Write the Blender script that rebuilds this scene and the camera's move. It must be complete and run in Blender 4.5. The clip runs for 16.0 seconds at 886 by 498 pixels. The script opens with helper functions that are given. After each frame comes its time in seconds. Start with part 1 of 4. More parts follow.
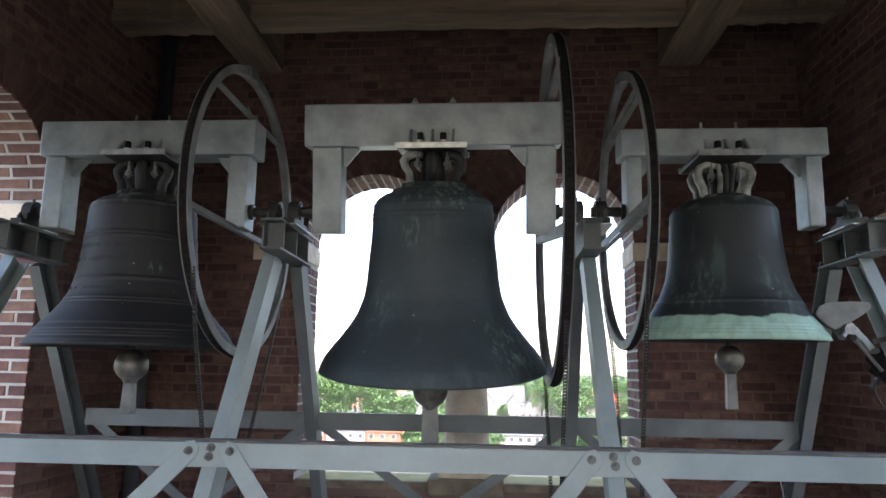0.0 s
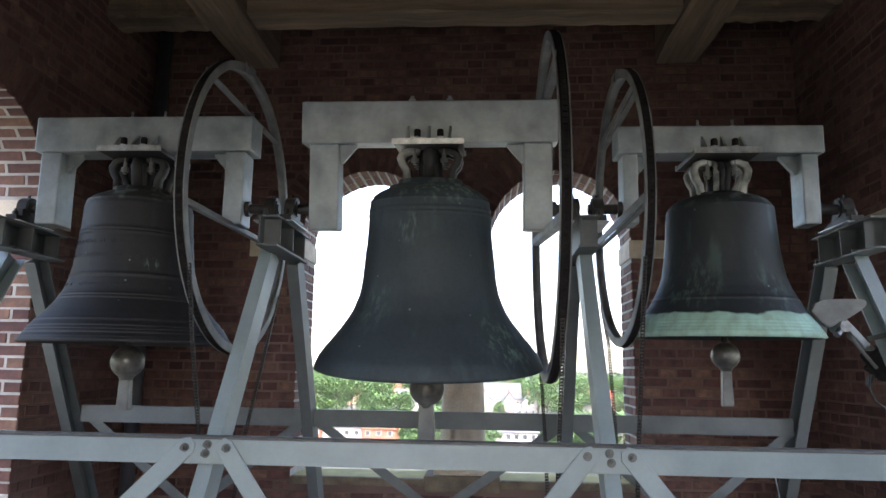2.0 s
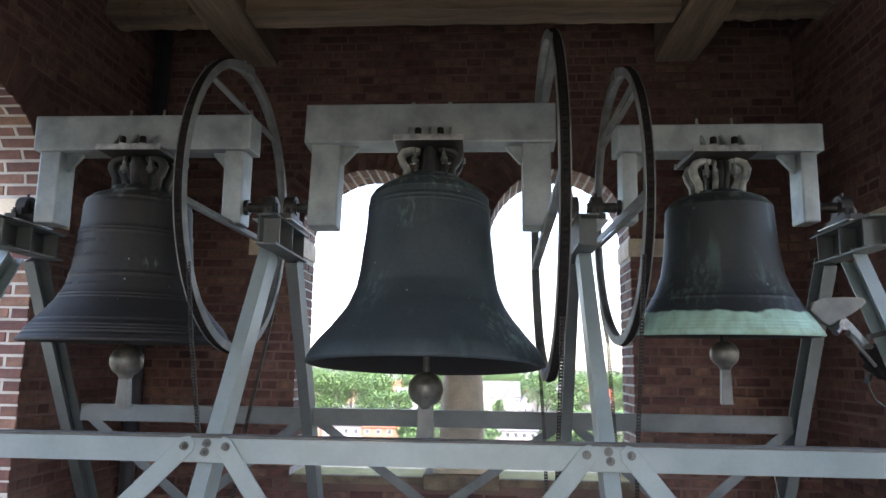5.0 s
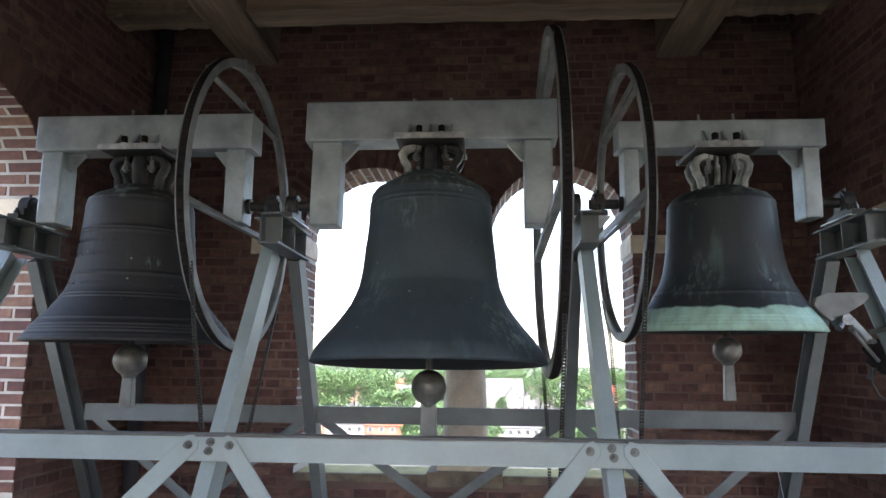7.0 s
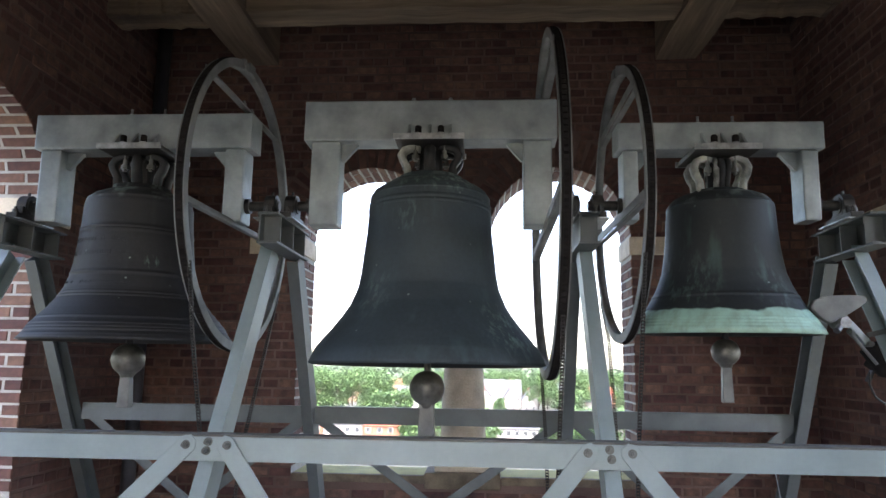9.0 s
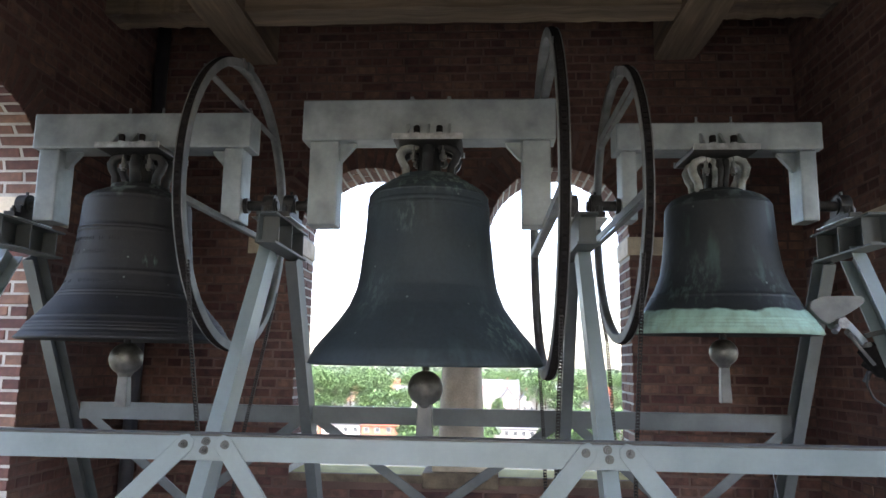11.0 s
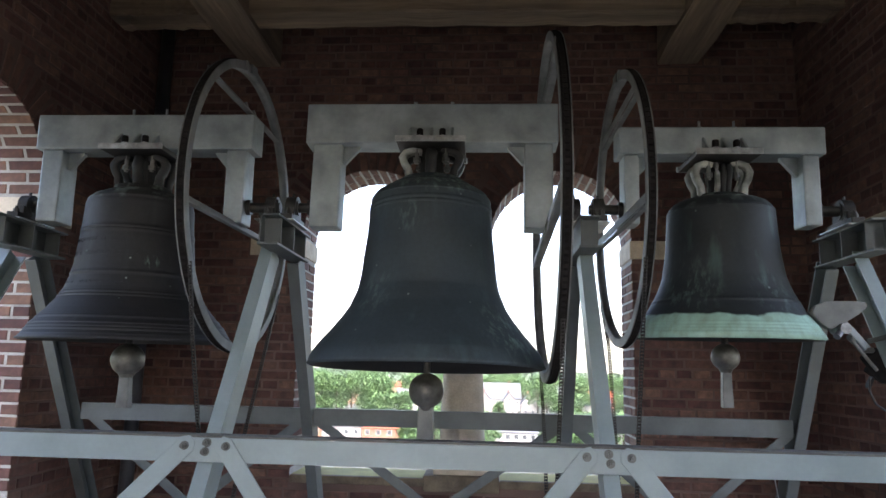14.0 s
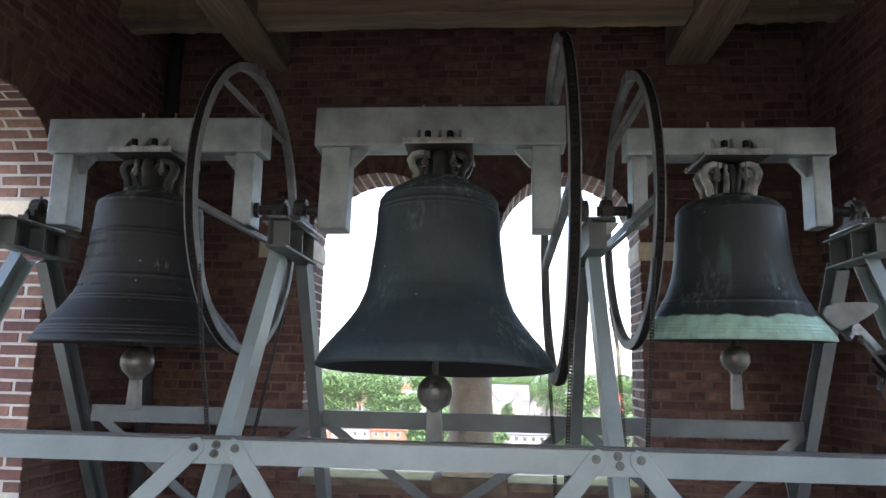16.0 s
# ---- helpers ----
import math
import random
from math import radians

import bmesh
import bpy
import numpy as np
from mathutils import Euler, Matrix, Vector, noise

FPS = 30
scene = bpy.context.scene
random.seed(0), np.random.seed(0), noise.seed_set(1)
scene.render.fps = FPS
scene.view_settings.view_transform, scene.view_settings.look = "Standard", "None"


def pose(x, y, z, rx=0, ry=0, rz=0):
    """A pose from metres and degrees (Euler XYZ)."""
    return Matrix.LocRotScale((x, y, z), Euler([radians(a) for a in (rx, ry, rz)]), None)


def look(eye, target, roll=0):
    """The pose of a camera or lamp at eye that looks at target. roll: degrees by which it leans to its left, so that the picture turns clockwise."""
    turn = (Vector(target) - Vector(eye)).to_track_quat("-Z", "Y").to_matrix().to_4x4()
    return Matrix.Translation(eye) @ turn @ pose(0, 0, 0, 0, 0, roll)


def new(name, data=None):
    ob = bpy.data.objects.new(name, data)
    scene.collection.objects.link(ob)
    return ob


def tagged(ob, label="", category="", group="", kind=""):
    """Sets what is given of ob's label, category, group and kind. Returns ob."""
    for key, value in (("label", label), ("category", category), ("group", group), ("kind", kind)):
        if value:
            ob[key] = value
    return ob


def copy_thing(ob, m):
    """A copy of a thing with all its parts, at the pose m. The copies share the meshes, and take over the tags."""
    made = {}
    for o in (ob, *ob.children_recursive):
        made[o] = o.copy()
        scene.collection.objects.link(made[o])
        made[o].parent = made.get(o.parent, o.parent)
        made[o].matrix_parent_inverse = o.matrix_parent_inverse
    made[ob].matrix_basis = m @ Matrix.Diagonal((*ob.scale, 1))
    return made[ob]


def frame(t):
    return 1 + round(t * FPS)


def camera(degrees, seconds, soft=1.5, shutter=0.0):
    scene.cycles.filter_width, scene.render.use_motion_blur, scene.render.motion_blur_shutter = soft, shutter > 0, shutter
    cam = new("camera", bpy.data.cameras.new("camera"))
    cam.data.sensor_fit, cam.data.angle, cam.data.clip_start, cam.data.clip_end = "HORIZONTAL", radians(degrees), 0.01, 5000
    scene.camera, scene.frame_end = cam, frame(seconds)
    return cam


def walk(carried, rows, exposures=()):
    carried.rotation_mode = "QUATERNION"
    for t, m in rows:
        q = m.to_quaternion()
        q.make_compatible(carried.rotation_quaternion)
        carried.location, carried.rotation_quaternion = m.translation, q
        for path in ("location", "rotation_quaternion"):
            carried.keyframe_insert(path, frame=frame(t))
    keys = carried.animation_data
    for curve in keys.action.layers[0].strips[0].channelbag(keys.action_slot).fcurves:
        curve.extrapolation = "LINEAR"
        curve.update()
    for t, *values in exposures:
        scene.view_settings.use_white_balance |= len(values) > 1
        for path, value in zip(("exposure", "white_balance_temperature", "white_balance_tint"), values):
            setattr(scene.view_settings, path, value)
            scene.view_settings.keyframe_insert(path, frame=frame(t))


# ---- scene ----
# seconds, turn to the left, tilt up and roll in degrees
CAM_ROWS = [
    (0.0, 4.047, 10.105, 0.863),
    (0.5, 4.026, 10.050, 0.771),
    (1.0, 3.972, 9.984, 0.766),
    (1.5, 3.823, 9.929, 0.779),
    (2.0, 3.764, 9.865, 0.902),
    (2.5, 3.766, 9.865, 0.935),
    (3.0, 3.702, 9.791, 0.902),
    (3.5, 3.639, 9.796, 0.863),
    (4.0, 3.640, 9.828, 0.885),
    (6.5, 3.892, 9.556, 0.654),
    (7.0, 3.869, 9.550, 0.519),
    (7.5, 3.816, 9.566, 0.484),
    (8.0, 3.810, 9.544, 0.527),
    (8.5, 3.828, 9.588, 0.684),
    (9.0, 3.770, 9.613, 0.782),
    (11.5, 3.622, 9.605, 0.862),
    (12.0, 3.597, 9.650, 0.706),
    (12.5, 3.599, 9.650, 0.729),
    (13.0, 3.594, 9.674, 0.823),
    (13.5, 3.667, 9.776, 1.046),
    (14.0, 3.815, 9.836, 1.245),
    (14.5, 4.054, 9.875, 1.310),
    (15.0, 4.212, 9.942, 1.274),
    (15.5, 4.389, 9.987, 1.189),
    (16.0, 4.492, 9.981, 1.200),
]

EYE = Vector((0.0, 0.0, 1.6))
cam = camera(65.3, 16.0, soft=1.5)


def cam_pose(turn, tilt, roll):
    a, b = radians(turn), radians(tilt)
    return look(EYE, EYE + Vector((-math.sin(a) * math.cos(b), math.cos(a) * math.cos(b), math.sin(b))), roll)


walk(cam, [(t, cam_pose(a, b, c)) for t, a, b, c in CAM_ROWS], [(0, 3.06, 7000, 18), (0.5, 3.06, 7000, 18), (1, 3.26, 7000, 18), (1.5, 3.06, 7000, 18), (2.5, 3.06, 7000, 18), (3, 3.24, 7000, 18), (3.5, 3.06, 7000, 18), (4.5, 3.06, 7000, 18), (5, 3.21, 7000, 18), (5.5, 3.06, 7000, 18), (6.5, 3.06, 7000, 18), (7, 3.21, 7000, 18), (7.5, 3.06, 7000, 18), (8.5, 3.06, 7000, 18), (9, 3.24, 7000, 18), (9.5, 3.06, 7000, 18), (10.5, 3.06, 7000, 18), (11, 3.18, 7000, 18), (11.5, 3.03, 7000, 18), (12.5, 3.06, 7000, 18), (13, 3.18, 7000, 18), (13.5, 3.03, 7000, 18), (14.5, 3.06, 7000, 18), (15, 3.13, 7000, 18), (15.5, 3.06, 7000, 18), (16, 3.06, 7000, 18)])

# ---- light: bright overcast sky, soft sun ----
world = bpy.data.worlds.new("sky")
scene.world = world
world.use_nodes = True
wn = world.node_tree
sky = wn.nodes.new("ShaderNodeTexSky")
sky.sky_type, sky.sun_disc = "NISHITA", False
sky.sun_elevation, sky.sun_rotation = radians(50), radians(172)
sky.dust_density, sky.air_density, sky.ozone_density = 1.6, 1.0, 1.0
wn.links.new(sky.outputs[0], wn.nodes["Background"].inputs[0])
wn.nodes["Background"].inputs[1].default_value = 0.15
sun = new("sun", bpy.data.lights.new("sun", "SUN"))
sun.data.energy, sun.data.angle, sun.data.color = 1.2, radians(20), (1.0, 0.985, 0.96)
# azimuth as the sky names it: turned from north towards east
sun.matrix_basis = look((0, 0, 30), (0 - math.sin(radians(172)) * 20, 0 - math.cos(radians(172)) * 20, 30 - 20 * math.tan(radians(50))))


# ---- materials ----
def mat(name, base, dark=None, rough=0.7, metal=0.0, scale=8.0, fine=90.0, bump=0.2, depth=0.004, vary=0.0, grain=0.5):
    """A surface with two scales of variation: blotches between base and dark, and a fine grain with relief."""
    m = bpy.data.materials.new(name)
    m.use_nodes = True
    nt = m.node_tree
    b = nt.nodes["Principled BSDF"]
    tc = nt.nodes.new("ShaderNodeTexCoord")
    n1, n2 = nt.nodes.new("ShaderNodeTexNoise"), nt.nodes.new("ShaderNodeTexNoise")
    n1.inputs["Scale"].default_value, n1.inputs["Detail"].default_value = scale, 5
    n2.inputs["Scale"].default_value, n2.inputs["Detail"].default_value = fine, 3
    for n in (n1, n2):
        nt.links.new(tc.outputs["Object"], n.inputs["Vector"])
    ramp = nt.nodes.new("ShaderNodeMapRange")
    ramp.inputs[1].default_value, ramp.inputs[2].default_value = 0.32, 0.68
    nt.links.new(n1.outputs["Fac"], ramp.inputs[0])
    mix = nt.nodes.new("ShaderNodeMix")
    mix.data_type = "RGBA"
    mix.inputs["A"].default_value = (*(dark or [c * 0.6 for c in base]), 1)
    mix.inputs["B"].default_value = (*base, 1)
    nt.links.new(ramp.outputs[0], mix.inputs["Factor"])
    out = mix.outputs["Result"]
    hsv = nt.nodes.new("ShaderNodeHueSaturation")
    val = nt.nodes.new("ShaderNodeMath")
    val.operation = "MULTIPLY_ADD"
    val.inputs[1].default_value, val.inputs[2].default_value = grain, 1 - grain / 2
    nt.links.new(n2.outputs["Fac"], val.inputs[0])
    last = val.outputs[0]
    if vary:
        info = nt.nodes.new("ShaderNodeObjectInfo")
        geo = nt.nodes.new("ShaderNodeNewGeometry")
        add = nt.nodes.new("ShaderNodeMath")
        add.operation = "ADD"
        nt.links.new(info.outputs["Random"], add.inputs[0])
        nt.links.new(geo.outputs["Random Per Island"], add.inputs[1])
        fr = nt.nodes.new("ShaderNodeMath")
        fr.operation = "FRACT"
        nt.links.new(add.outputs[0], fr.inputs[0])
        v2 = nt.nodes.new("ShaderNodeMath")
        v2.operation = "MULTIPLY_ADD"
        v2.inputs[1].default_value, v2.inputs[2].default_value = vary, 1 - vary / 2
        nt.links.new(fr.outputs[0], v2.inputs[0])
        v3 = nt.nodes.new("ShaderNodeMath")
        v3.operation = "MULTIPLY"
        nt.links.new(v2.outputs[0], v3.inputs[0])
        nt.links.new(last, v3.inputs[1])
        last = v3.outputs[0]
        hu = nt.nodes.new("ShaderNodeMath")
        hu.operation = "MULTIPLY_ADD"
        hu.inputs[1].default_value, hu.inputs[2].default_value = 0.05 * vary, 0.5 - 0.025 * vary
        nt.links.new(fr.outputs[0], hu.inputs[0])
        nt.links.new(hu.outputs[0], hsv.inputs["Hue"])
    nt.links.new(last, hsv.inputs["Value"])
    nt.links.new(out, hsv.inputs["Color"])
    nt.links.new(hsv.outputs[0], b.inputs["Base Color"])
    b.inputs["Metallic"].default_value = metal
    rr = nt.nodes.new("ShaderNodeMapRange")
    rr.inputs[3].default_value, rr.inputs[4].default_value = max(0.05, rough - 0.1), min(1, rough + 0.12)
    nt.links.new(n1.outputs["Fac"], rr.inputs[0])
    nt.links.new(rr.outputs[0], b.inputs["Roughness"])
    if bump:
        bp = nt.nodes.new("ShaderNodeBump")
        bp.inputs["Strength"].default_value, bp.inputs["Distance"].default_value = bump, depth
        nt.links.new(n2.outputs["Fac"], bp.inputs["Height"])
        nt.links.new(bp.outputs[0], b.inputs["Normal"])
    return m


def bell_mat(name, base, dark, drip, lip=None, lip_z=0.0, crown=0.0, patches=()):
    """Old bronze: dark patina with vertical verdigris runs; lip: verdigris below the height lip_z, with a ragged upper edge."""
    m = mat(name, base, dark, rough=0.62, metal=0.2, scale=5, fine=60, bump=0.12)
    nt = m.node_tree
    b = nt.nodes["Principled BSDF"]
    tc = nt.nodes.new("ShaderNodeTexCoord")
    mp = nt.nodes.new("ShaderNodeMapping")
    mp.inputs["Scale"].default_value = (9, 9, 2.2)
    ns = nt.nodes.new("ShaderNodeTexNoise")
    ns.inputs["Scale"].default_value, ns.inputs["Detail"].default_value = 1.6, 7
    nt.links.new(tc.outputs["Object"], mp.inputs[0])
    nt.links.new(mp.outputs[0], ns.inputs["Vector"])
    r = nt.nodes.new("ShaderNodeMapRange")
    r.inputs[1].default_value, r.inputs[2].default_value, r.inputs[4].default_value = 0.58, 0.76, 0.42
    nt.links.new(ns.outputs["Fac"], r.inputs[0])
    old = b.inputs["Base Color"].links[0].from_socket
    mx = nt.nodes.new("ShaderNodeMix")
    mx.data_type = "RGBA"
    mx.inputs["B"].default_value = (*drip, 1)
    nt.links.new(r.outputs[0], mx.inputs["Factor"])
    nt.links.new(old, mx.inputs["A"])
    res = mx.outputs["Result"]
    vo = nt.nodes.new("ShaderNodeTexVoronoi")
    vo.inputs["Scale"].default_value = 20
    nt.links.new(tc.outputs["Object"], vo.inputs["Vector"])
    sp = nt.nodes.new("ShaderNodeMapRange")
    sp.inputs[1].default_value, sp.inputs[2].default_value = 0.115, 0.07
    nt.links.new(vo.outputs["Distance"], sp.inputs[0])
    pick = nt.nodes.new("ShaderNodeMapRange")
    pick.inputs[1].default_value, pick.inputs[2].default_value, pick.inputs[4].default_value = 0.82, 0.97, 0.9
    sc = nt.nodes.new("ShaderNodeSeparateColor")
    nt.links.new(vo.outputs["Color"], sc.inputs[0])
    nt.links.new(sc.outputs[0], pick.inputs[0])
    pm = nt.nodes.new("ShaderNodeMath")
    pm.operation = "MULTIPLY"
    nt.links.new(sp.outputs[0], pm.inputs[0])
    nt.links.new(pick.outputs[0], pm.inputs[1])
    ms = nt.nodes.new("ShaderNodeMix")
    ms.data_type = "RGBA"
    ms.inputs["B"].default_value = (0.25, 0.30, 0.28, 1)
    nt.links.new(pm.outputs[0], ms.inputs["Factor"])
    nt.links.new(res, ms.inputs["A"])
    res = ms.outputs["Result"]
    # broken verdigris blooms: centre, radius, strength
    for px, py, pz, pr, strength in patches:
        di = nt.nodes.new("ShaderNodeVectorMath")
        di.operation = "DISTANCE"
        di.inputs[1].default_value = (px, py, pz)
        nt.links.new(tc.outputs["Object"], di.inputs[0])
        fall = nt.nodes.new("ShaderNodeMapRange")
        fall.inputs[1].default_value, fall.inputs[2].default_value, fall.inputs[4].default_value = pr, pr * 0.3, strength
        nt.links.new(di.outputs["Value"], fall.inputs[0])
        gm = nt.nodes.new("ShaderNodeMapping")
        gm.inputs["Scale"].default_value = (26, 26, 9)
        nt.links.new(tc.outputs["Object"], gm.inputs[0])
        gn = nt.nodes.new("ShaderNodeTexNoise")
        gn.inputs["Scale"].default_value, gn.inputs["Detail"].default_value, gn.inputs["Roughness"].default_value = 1.3, 8, 0.65
        nt.links.new(gm.outputs[0], gn.inputs["Vector"])
        gr = nt.nodes.new("ShaderNodeMapRange")
        gr.inputs[1].default_value, gr.inputs[2].default_value = 0.5, 0.68
        nt.links.new(gn.outputs["Fac"], gr.inputs[0])
        gx = nt.nodes.new("ShaderNodeMath")
        gx.operation = "MULTIPLY"
        nt.links.new(fall.outputs[0], gx.inputs[0])
        nt.links.new(gr.outputs[0], gx.inputs[1])
        pmx = nt.nodes.new("ShaderNodeMix")
        pmx.data_type = "RGBA"
        pmx.inputs["B"].default_value = (0.21, 0.31, 0.27, 1)
        nt.links.new(gx.outputs[0], pmx.inputs["Factor"])
        nt.links.new(res, pmx.inputs["A"])
        res = pmx.outputs["Result"]
    if crown:
        z = nt.nodes.new("ShaderNodeSeparateXYZ")
        nt.links.new(tc.outputs["Object"], z.inputs[0])
        up = nt.nodes.new("ShaderNodeMapRange")
        up.inputs[1].default_value, up.inputs[2].default_value = crown - 0.07, crown
        nt.links.new(z.outputs[2], up.inputs[0])
        nz = nt.nodes.new("ShaderNodeTexNoise")
        nz.inputs["Scale"].default_value, nz.inputs["Detail"].default_value = 16, 7
        nt.links.new(tc.outputs["Object"], nz.inputs["Vector"])
        nr = nt.nodes.new("ShaderNodeMapRange")
        nr.inputs[1].default_value, nr.inputs[2].default_value, nr.inputs[4].default_value = 0.53, 0.68, 0.8
        nt.links.new(nz.outputs["Fac"], nr.inputs[0])
        cm = nt.nodes.new("ShaderNodeMath")
        cm.operation = "MULTIPLY"
        nt.links.new(up.outputs[0], cm.inputs[0])
        nt.links.new(nr.outputs[0], cm.inputs[1])
        mc = nt.nodes.new("ShaderNodeMix")
        mc.data_type = "RGBA"
        mc.inputs["B"].default_value = (0.20, 0.25, 0.235, 1)
        nt.links.new(cm.outputs[0], mc.inputs["Factor"])
        nt.links.new(res, mc.inputs["A"])
        res = mc.outputs["Result"]
    if lip:
        sx = nt.nodes.new("ShaderNodeSeparateXYZ")
        nt.links.new(tc.outputs["Object"], sx.inputs[0])
        n3 = nt.nodes.new("ShaderNodeTexNoise")
        n3.inputs["Scale"].default_value, n3.inputs["Detail"].default_value = 7, 6
        nt.links.new(tc.outputs["Object"], n3.inputs["Vector"])
        ma = nt.nodes.new("ShaderNodeMath")
        ma.operation = "MULTIPLY_ADD"
        ma.inputs[1].default_value = 0.06
        nt.links.new(n3.outputs["Fac"], ma.inputs[0])
        nt.links.new(sx.outputs[2], ma.inputs[2])
        st = nt.nodes.new("ShaderNodeMapRange")
        st.inputs[1].default_value, st.inputs[2].default_value = lip_z + 0.034, lip_z + 0.026
        nt.links.new(ma.outputs[0], st.inputs[0])
        n4 = nt.nodes.new("ShaderNodeTexNoise")
        n4.inputs["Scale"].default_value, n4.inputs["Detail"].default_value = 8, 10
        m4 = nt.nodes.new("ShaderNodeMapping")
        m4.inputs["Scale"].default_value = (3, 3, 1.4)
        nt.links.new(tc.outputs["Object"], m4.inputs[0])
        nt.links.new(m4.outputs[0], n4.inputs["Vector"])
        c4 = nt.nodes.new("ShaderNodeMapRange")
        c4.inputs[1].default_value, c4.inputs[2].default_value = 0.35, 0.65
        nt.links.new(n4.outputs["Fac"], c4.inputs[0])
        lc = nt.nodes.new("ShaderNodeMix")
        lc.data_type = "RGBA"
        lc.inputs["A"].default_value = (lip[0] * 0.86, lip[1] * 0.78, lip[2] * 0.74, 1)
        lc.inputs["B"].default_value = (*[min(1, c * 1.12) for c in lip], 1)
        nt.links.new(c4.outputs[0], lc.inputs["Factor"])
        m2 = nt.nodes.new("ShaderNodeMix")
        m2.data_type = "RGBA"
        nt.links.new(st.outputs[0], m2.inputs["Factor"])
        nt.links.new(res, m2.inputs["A"])
        nt.links.new(lc.outputs["Result"], m2.inputs["B"])
        res = m2.outputs["Result"]
        inv = nt.nodes.new("ShaderNodeMath")
        inv.operation = "MULTIPLY_ADD"
        inv.inputs[1].default_value, inv.inputs[2].default_value = -0.2, 0.2
        nt.links.new(st.outputs[0], inv.inputs[0])
        nt.links.new(inv.outputs[0], b.inputs["Metallic"])
    nt.links.new(res, b.inputs["Base Color"])
    return m


GALV = mat("galvanised_steel", (0.40, 0.455, 0.475), (0.21, 0.25, 0.265), rough=0.5, metal=0.4, scale=6.5, fine=45, bump=0.05, grain=0.25)
PAINT = mat("grey_painted_steel", (0.265, 0.326, 0.336), (0.207, 0.258, 0.267), rough=0.45, metal=0.1, scale=4, fine=60, bump=0.03, grain=0.12)
# frame paint darkened: the shade on rear members and bearing beams, as colour
SHADED_PAINT = mat("shaded_frame_paint", (0.118, 0.134, 0.137), (0.078, 0.09, 0.092), rough=0.55, metal=0.1, scale=5, fine=50, bump=0.05, grain=0.2)
# greased parts, and a few parts whose shade is put into the colour
DARKSTEEL = mat("dark_greased_or_shaded_steel", (0.05, 0.05, 0.05), (0.025, 0.025, 0.025), rough=0.5, metal=0.4, scale=20)
RUBBER = mat("black_groove_lining", (0.02, 0.018, 0.018), (0.012, 0.011, 0.011), rough=0.95, scale=30)
RUBBER.node_tree.nodes["Principled BSDF"].inputs["Specular IOR Level"].default_value = 0.12
WEATHERED = mat("weathered_zinc", (0.25, 0.262, 0.262), (0.125, 0.132, 0.132), rough=0.6, metal=0.3, scale=7, fine=50, bump=0.06, grain=0.3)
CHAIN = mat("oiled_chain_steel", (0.032, 0.028, 0.026), (0.016, 0.015, 0.014), rough=0.6, metal=0.2, scale=50)
DUSTY = mat("dusty_steel", (0.13, 0.13, 0.125), (0.08, 0.08, 0.078), rough=0.9, scale=12)
BRIGHT = mat("bright_zinc", (0.50, 0.535, 0.55), (0.30, 0.32, 0.33), rough=0.35, metal=0.7, scale=30, bump=0.03)
ZINC = mat("dull_zinc", (0.26, 0.265, 0.27), (0.13, 0.13, 0.135), rough=0.4, metal=0.8, scale=60)
IRON = mat("grey_iron", (0.165, 0.17, 0.165), (0.085, 0.09, 0.088), rough=0.5, metal=0.4, scale=10, grain=0.2)
BALL = mat("forged_iron", (0.20, 0.20, 0.185), (0.075, 0.075, 0.07), rough=0.42, metal=0.55, scale=16, fine=70, bump=0.15)
# bronze darkened: the lack of light inside the bells is in this colour
INSIDE = mat("shaded_bell_inside", (0.026, 0.027, 0.026), (0.016, 0.016, 0.016), rough=0.75, metal=0.1, scale=6)
BRONZE_A = bell_mat("bronze_black", (0.021, 0.022, 0.025), (0.013, 0.014, 0.016), (0.036, 0.044, 0.046), crown=0.055,
                    patches=((0.176, -0.20, -0.289, 0.036, 1.6), (-0.02, -0.19, 0.06, 0.06, 1.2), (-0.13, -0.16, 0.06, 0.07, 0.9)))
BRONZE_B = bell_mat("bronze_green_black", (0.042, 0.059, 0.068), (0.028, 0.041, 0.049), (0.070, 0.115, 0.115), crown=0.13,
                    patches=((0.38, -0.28, -0.56, 0.19, 0.75), (-0.22, -0.29, -0.42, 0.15, 0.35), (0.02, -0.25, 0.09, 0.10, 1.3), (0.12, -0.22, 0.09, 0.10, 1.5), (0.20, -0.15, 0.09, 0.09, 1.5), (-0.09, -0.24, 0.1, 0.09, 0.8), (-0.06, -0.26, -0.1, 0.09, 0.5)))
BRONZE_C = bell_mat("bronze_verdigris_lip", (0.019, 0.025, 0.028), (0.011, 0.015, 0.017), (0.075, 0.14, 0.125), lip=(0.26, 0.43, 0.36), lip_z=-0.478, crown=0.045, patches=((-0.2, -0.2, -0.36, 0.16, 0.35), (0.12, -0.26, -0.40, 0.13, 0.3)))
CROWN = mat("dark_crown_bronze", (0.034, 0.036, 0.038), (0.016, 0.017, 0.019), rough=0.6, metal=0.2, scale=14)
CANON = mat("pale_limed_bronze", (0.50, 0.51, 0.48), (0.10, 0.11, 0.105), rough=0.65, metal=0.1, scale=10)
BRICK = mat("red_brick", (0.166, 0.080, 0.063), (0.078, 0.043, 0.037), rough=0.85, scale=17, fine=160, bump=0.5, depth=0.003, vary=0.75)
MORTAR = mat("lime_mortar", (0.42, 0.405, 0.38), (0.28, 0.262, 0.243), rough=0.95, scale=6, fine=120, bump=0.4)
ROOM_MORTAR = mat("reddish_brown_mortar", (0.185, 0.118, 0.096), (0.085, 0.054, 0.046), rough=0.95, scale=1.6, fine=120, bump=0.4)
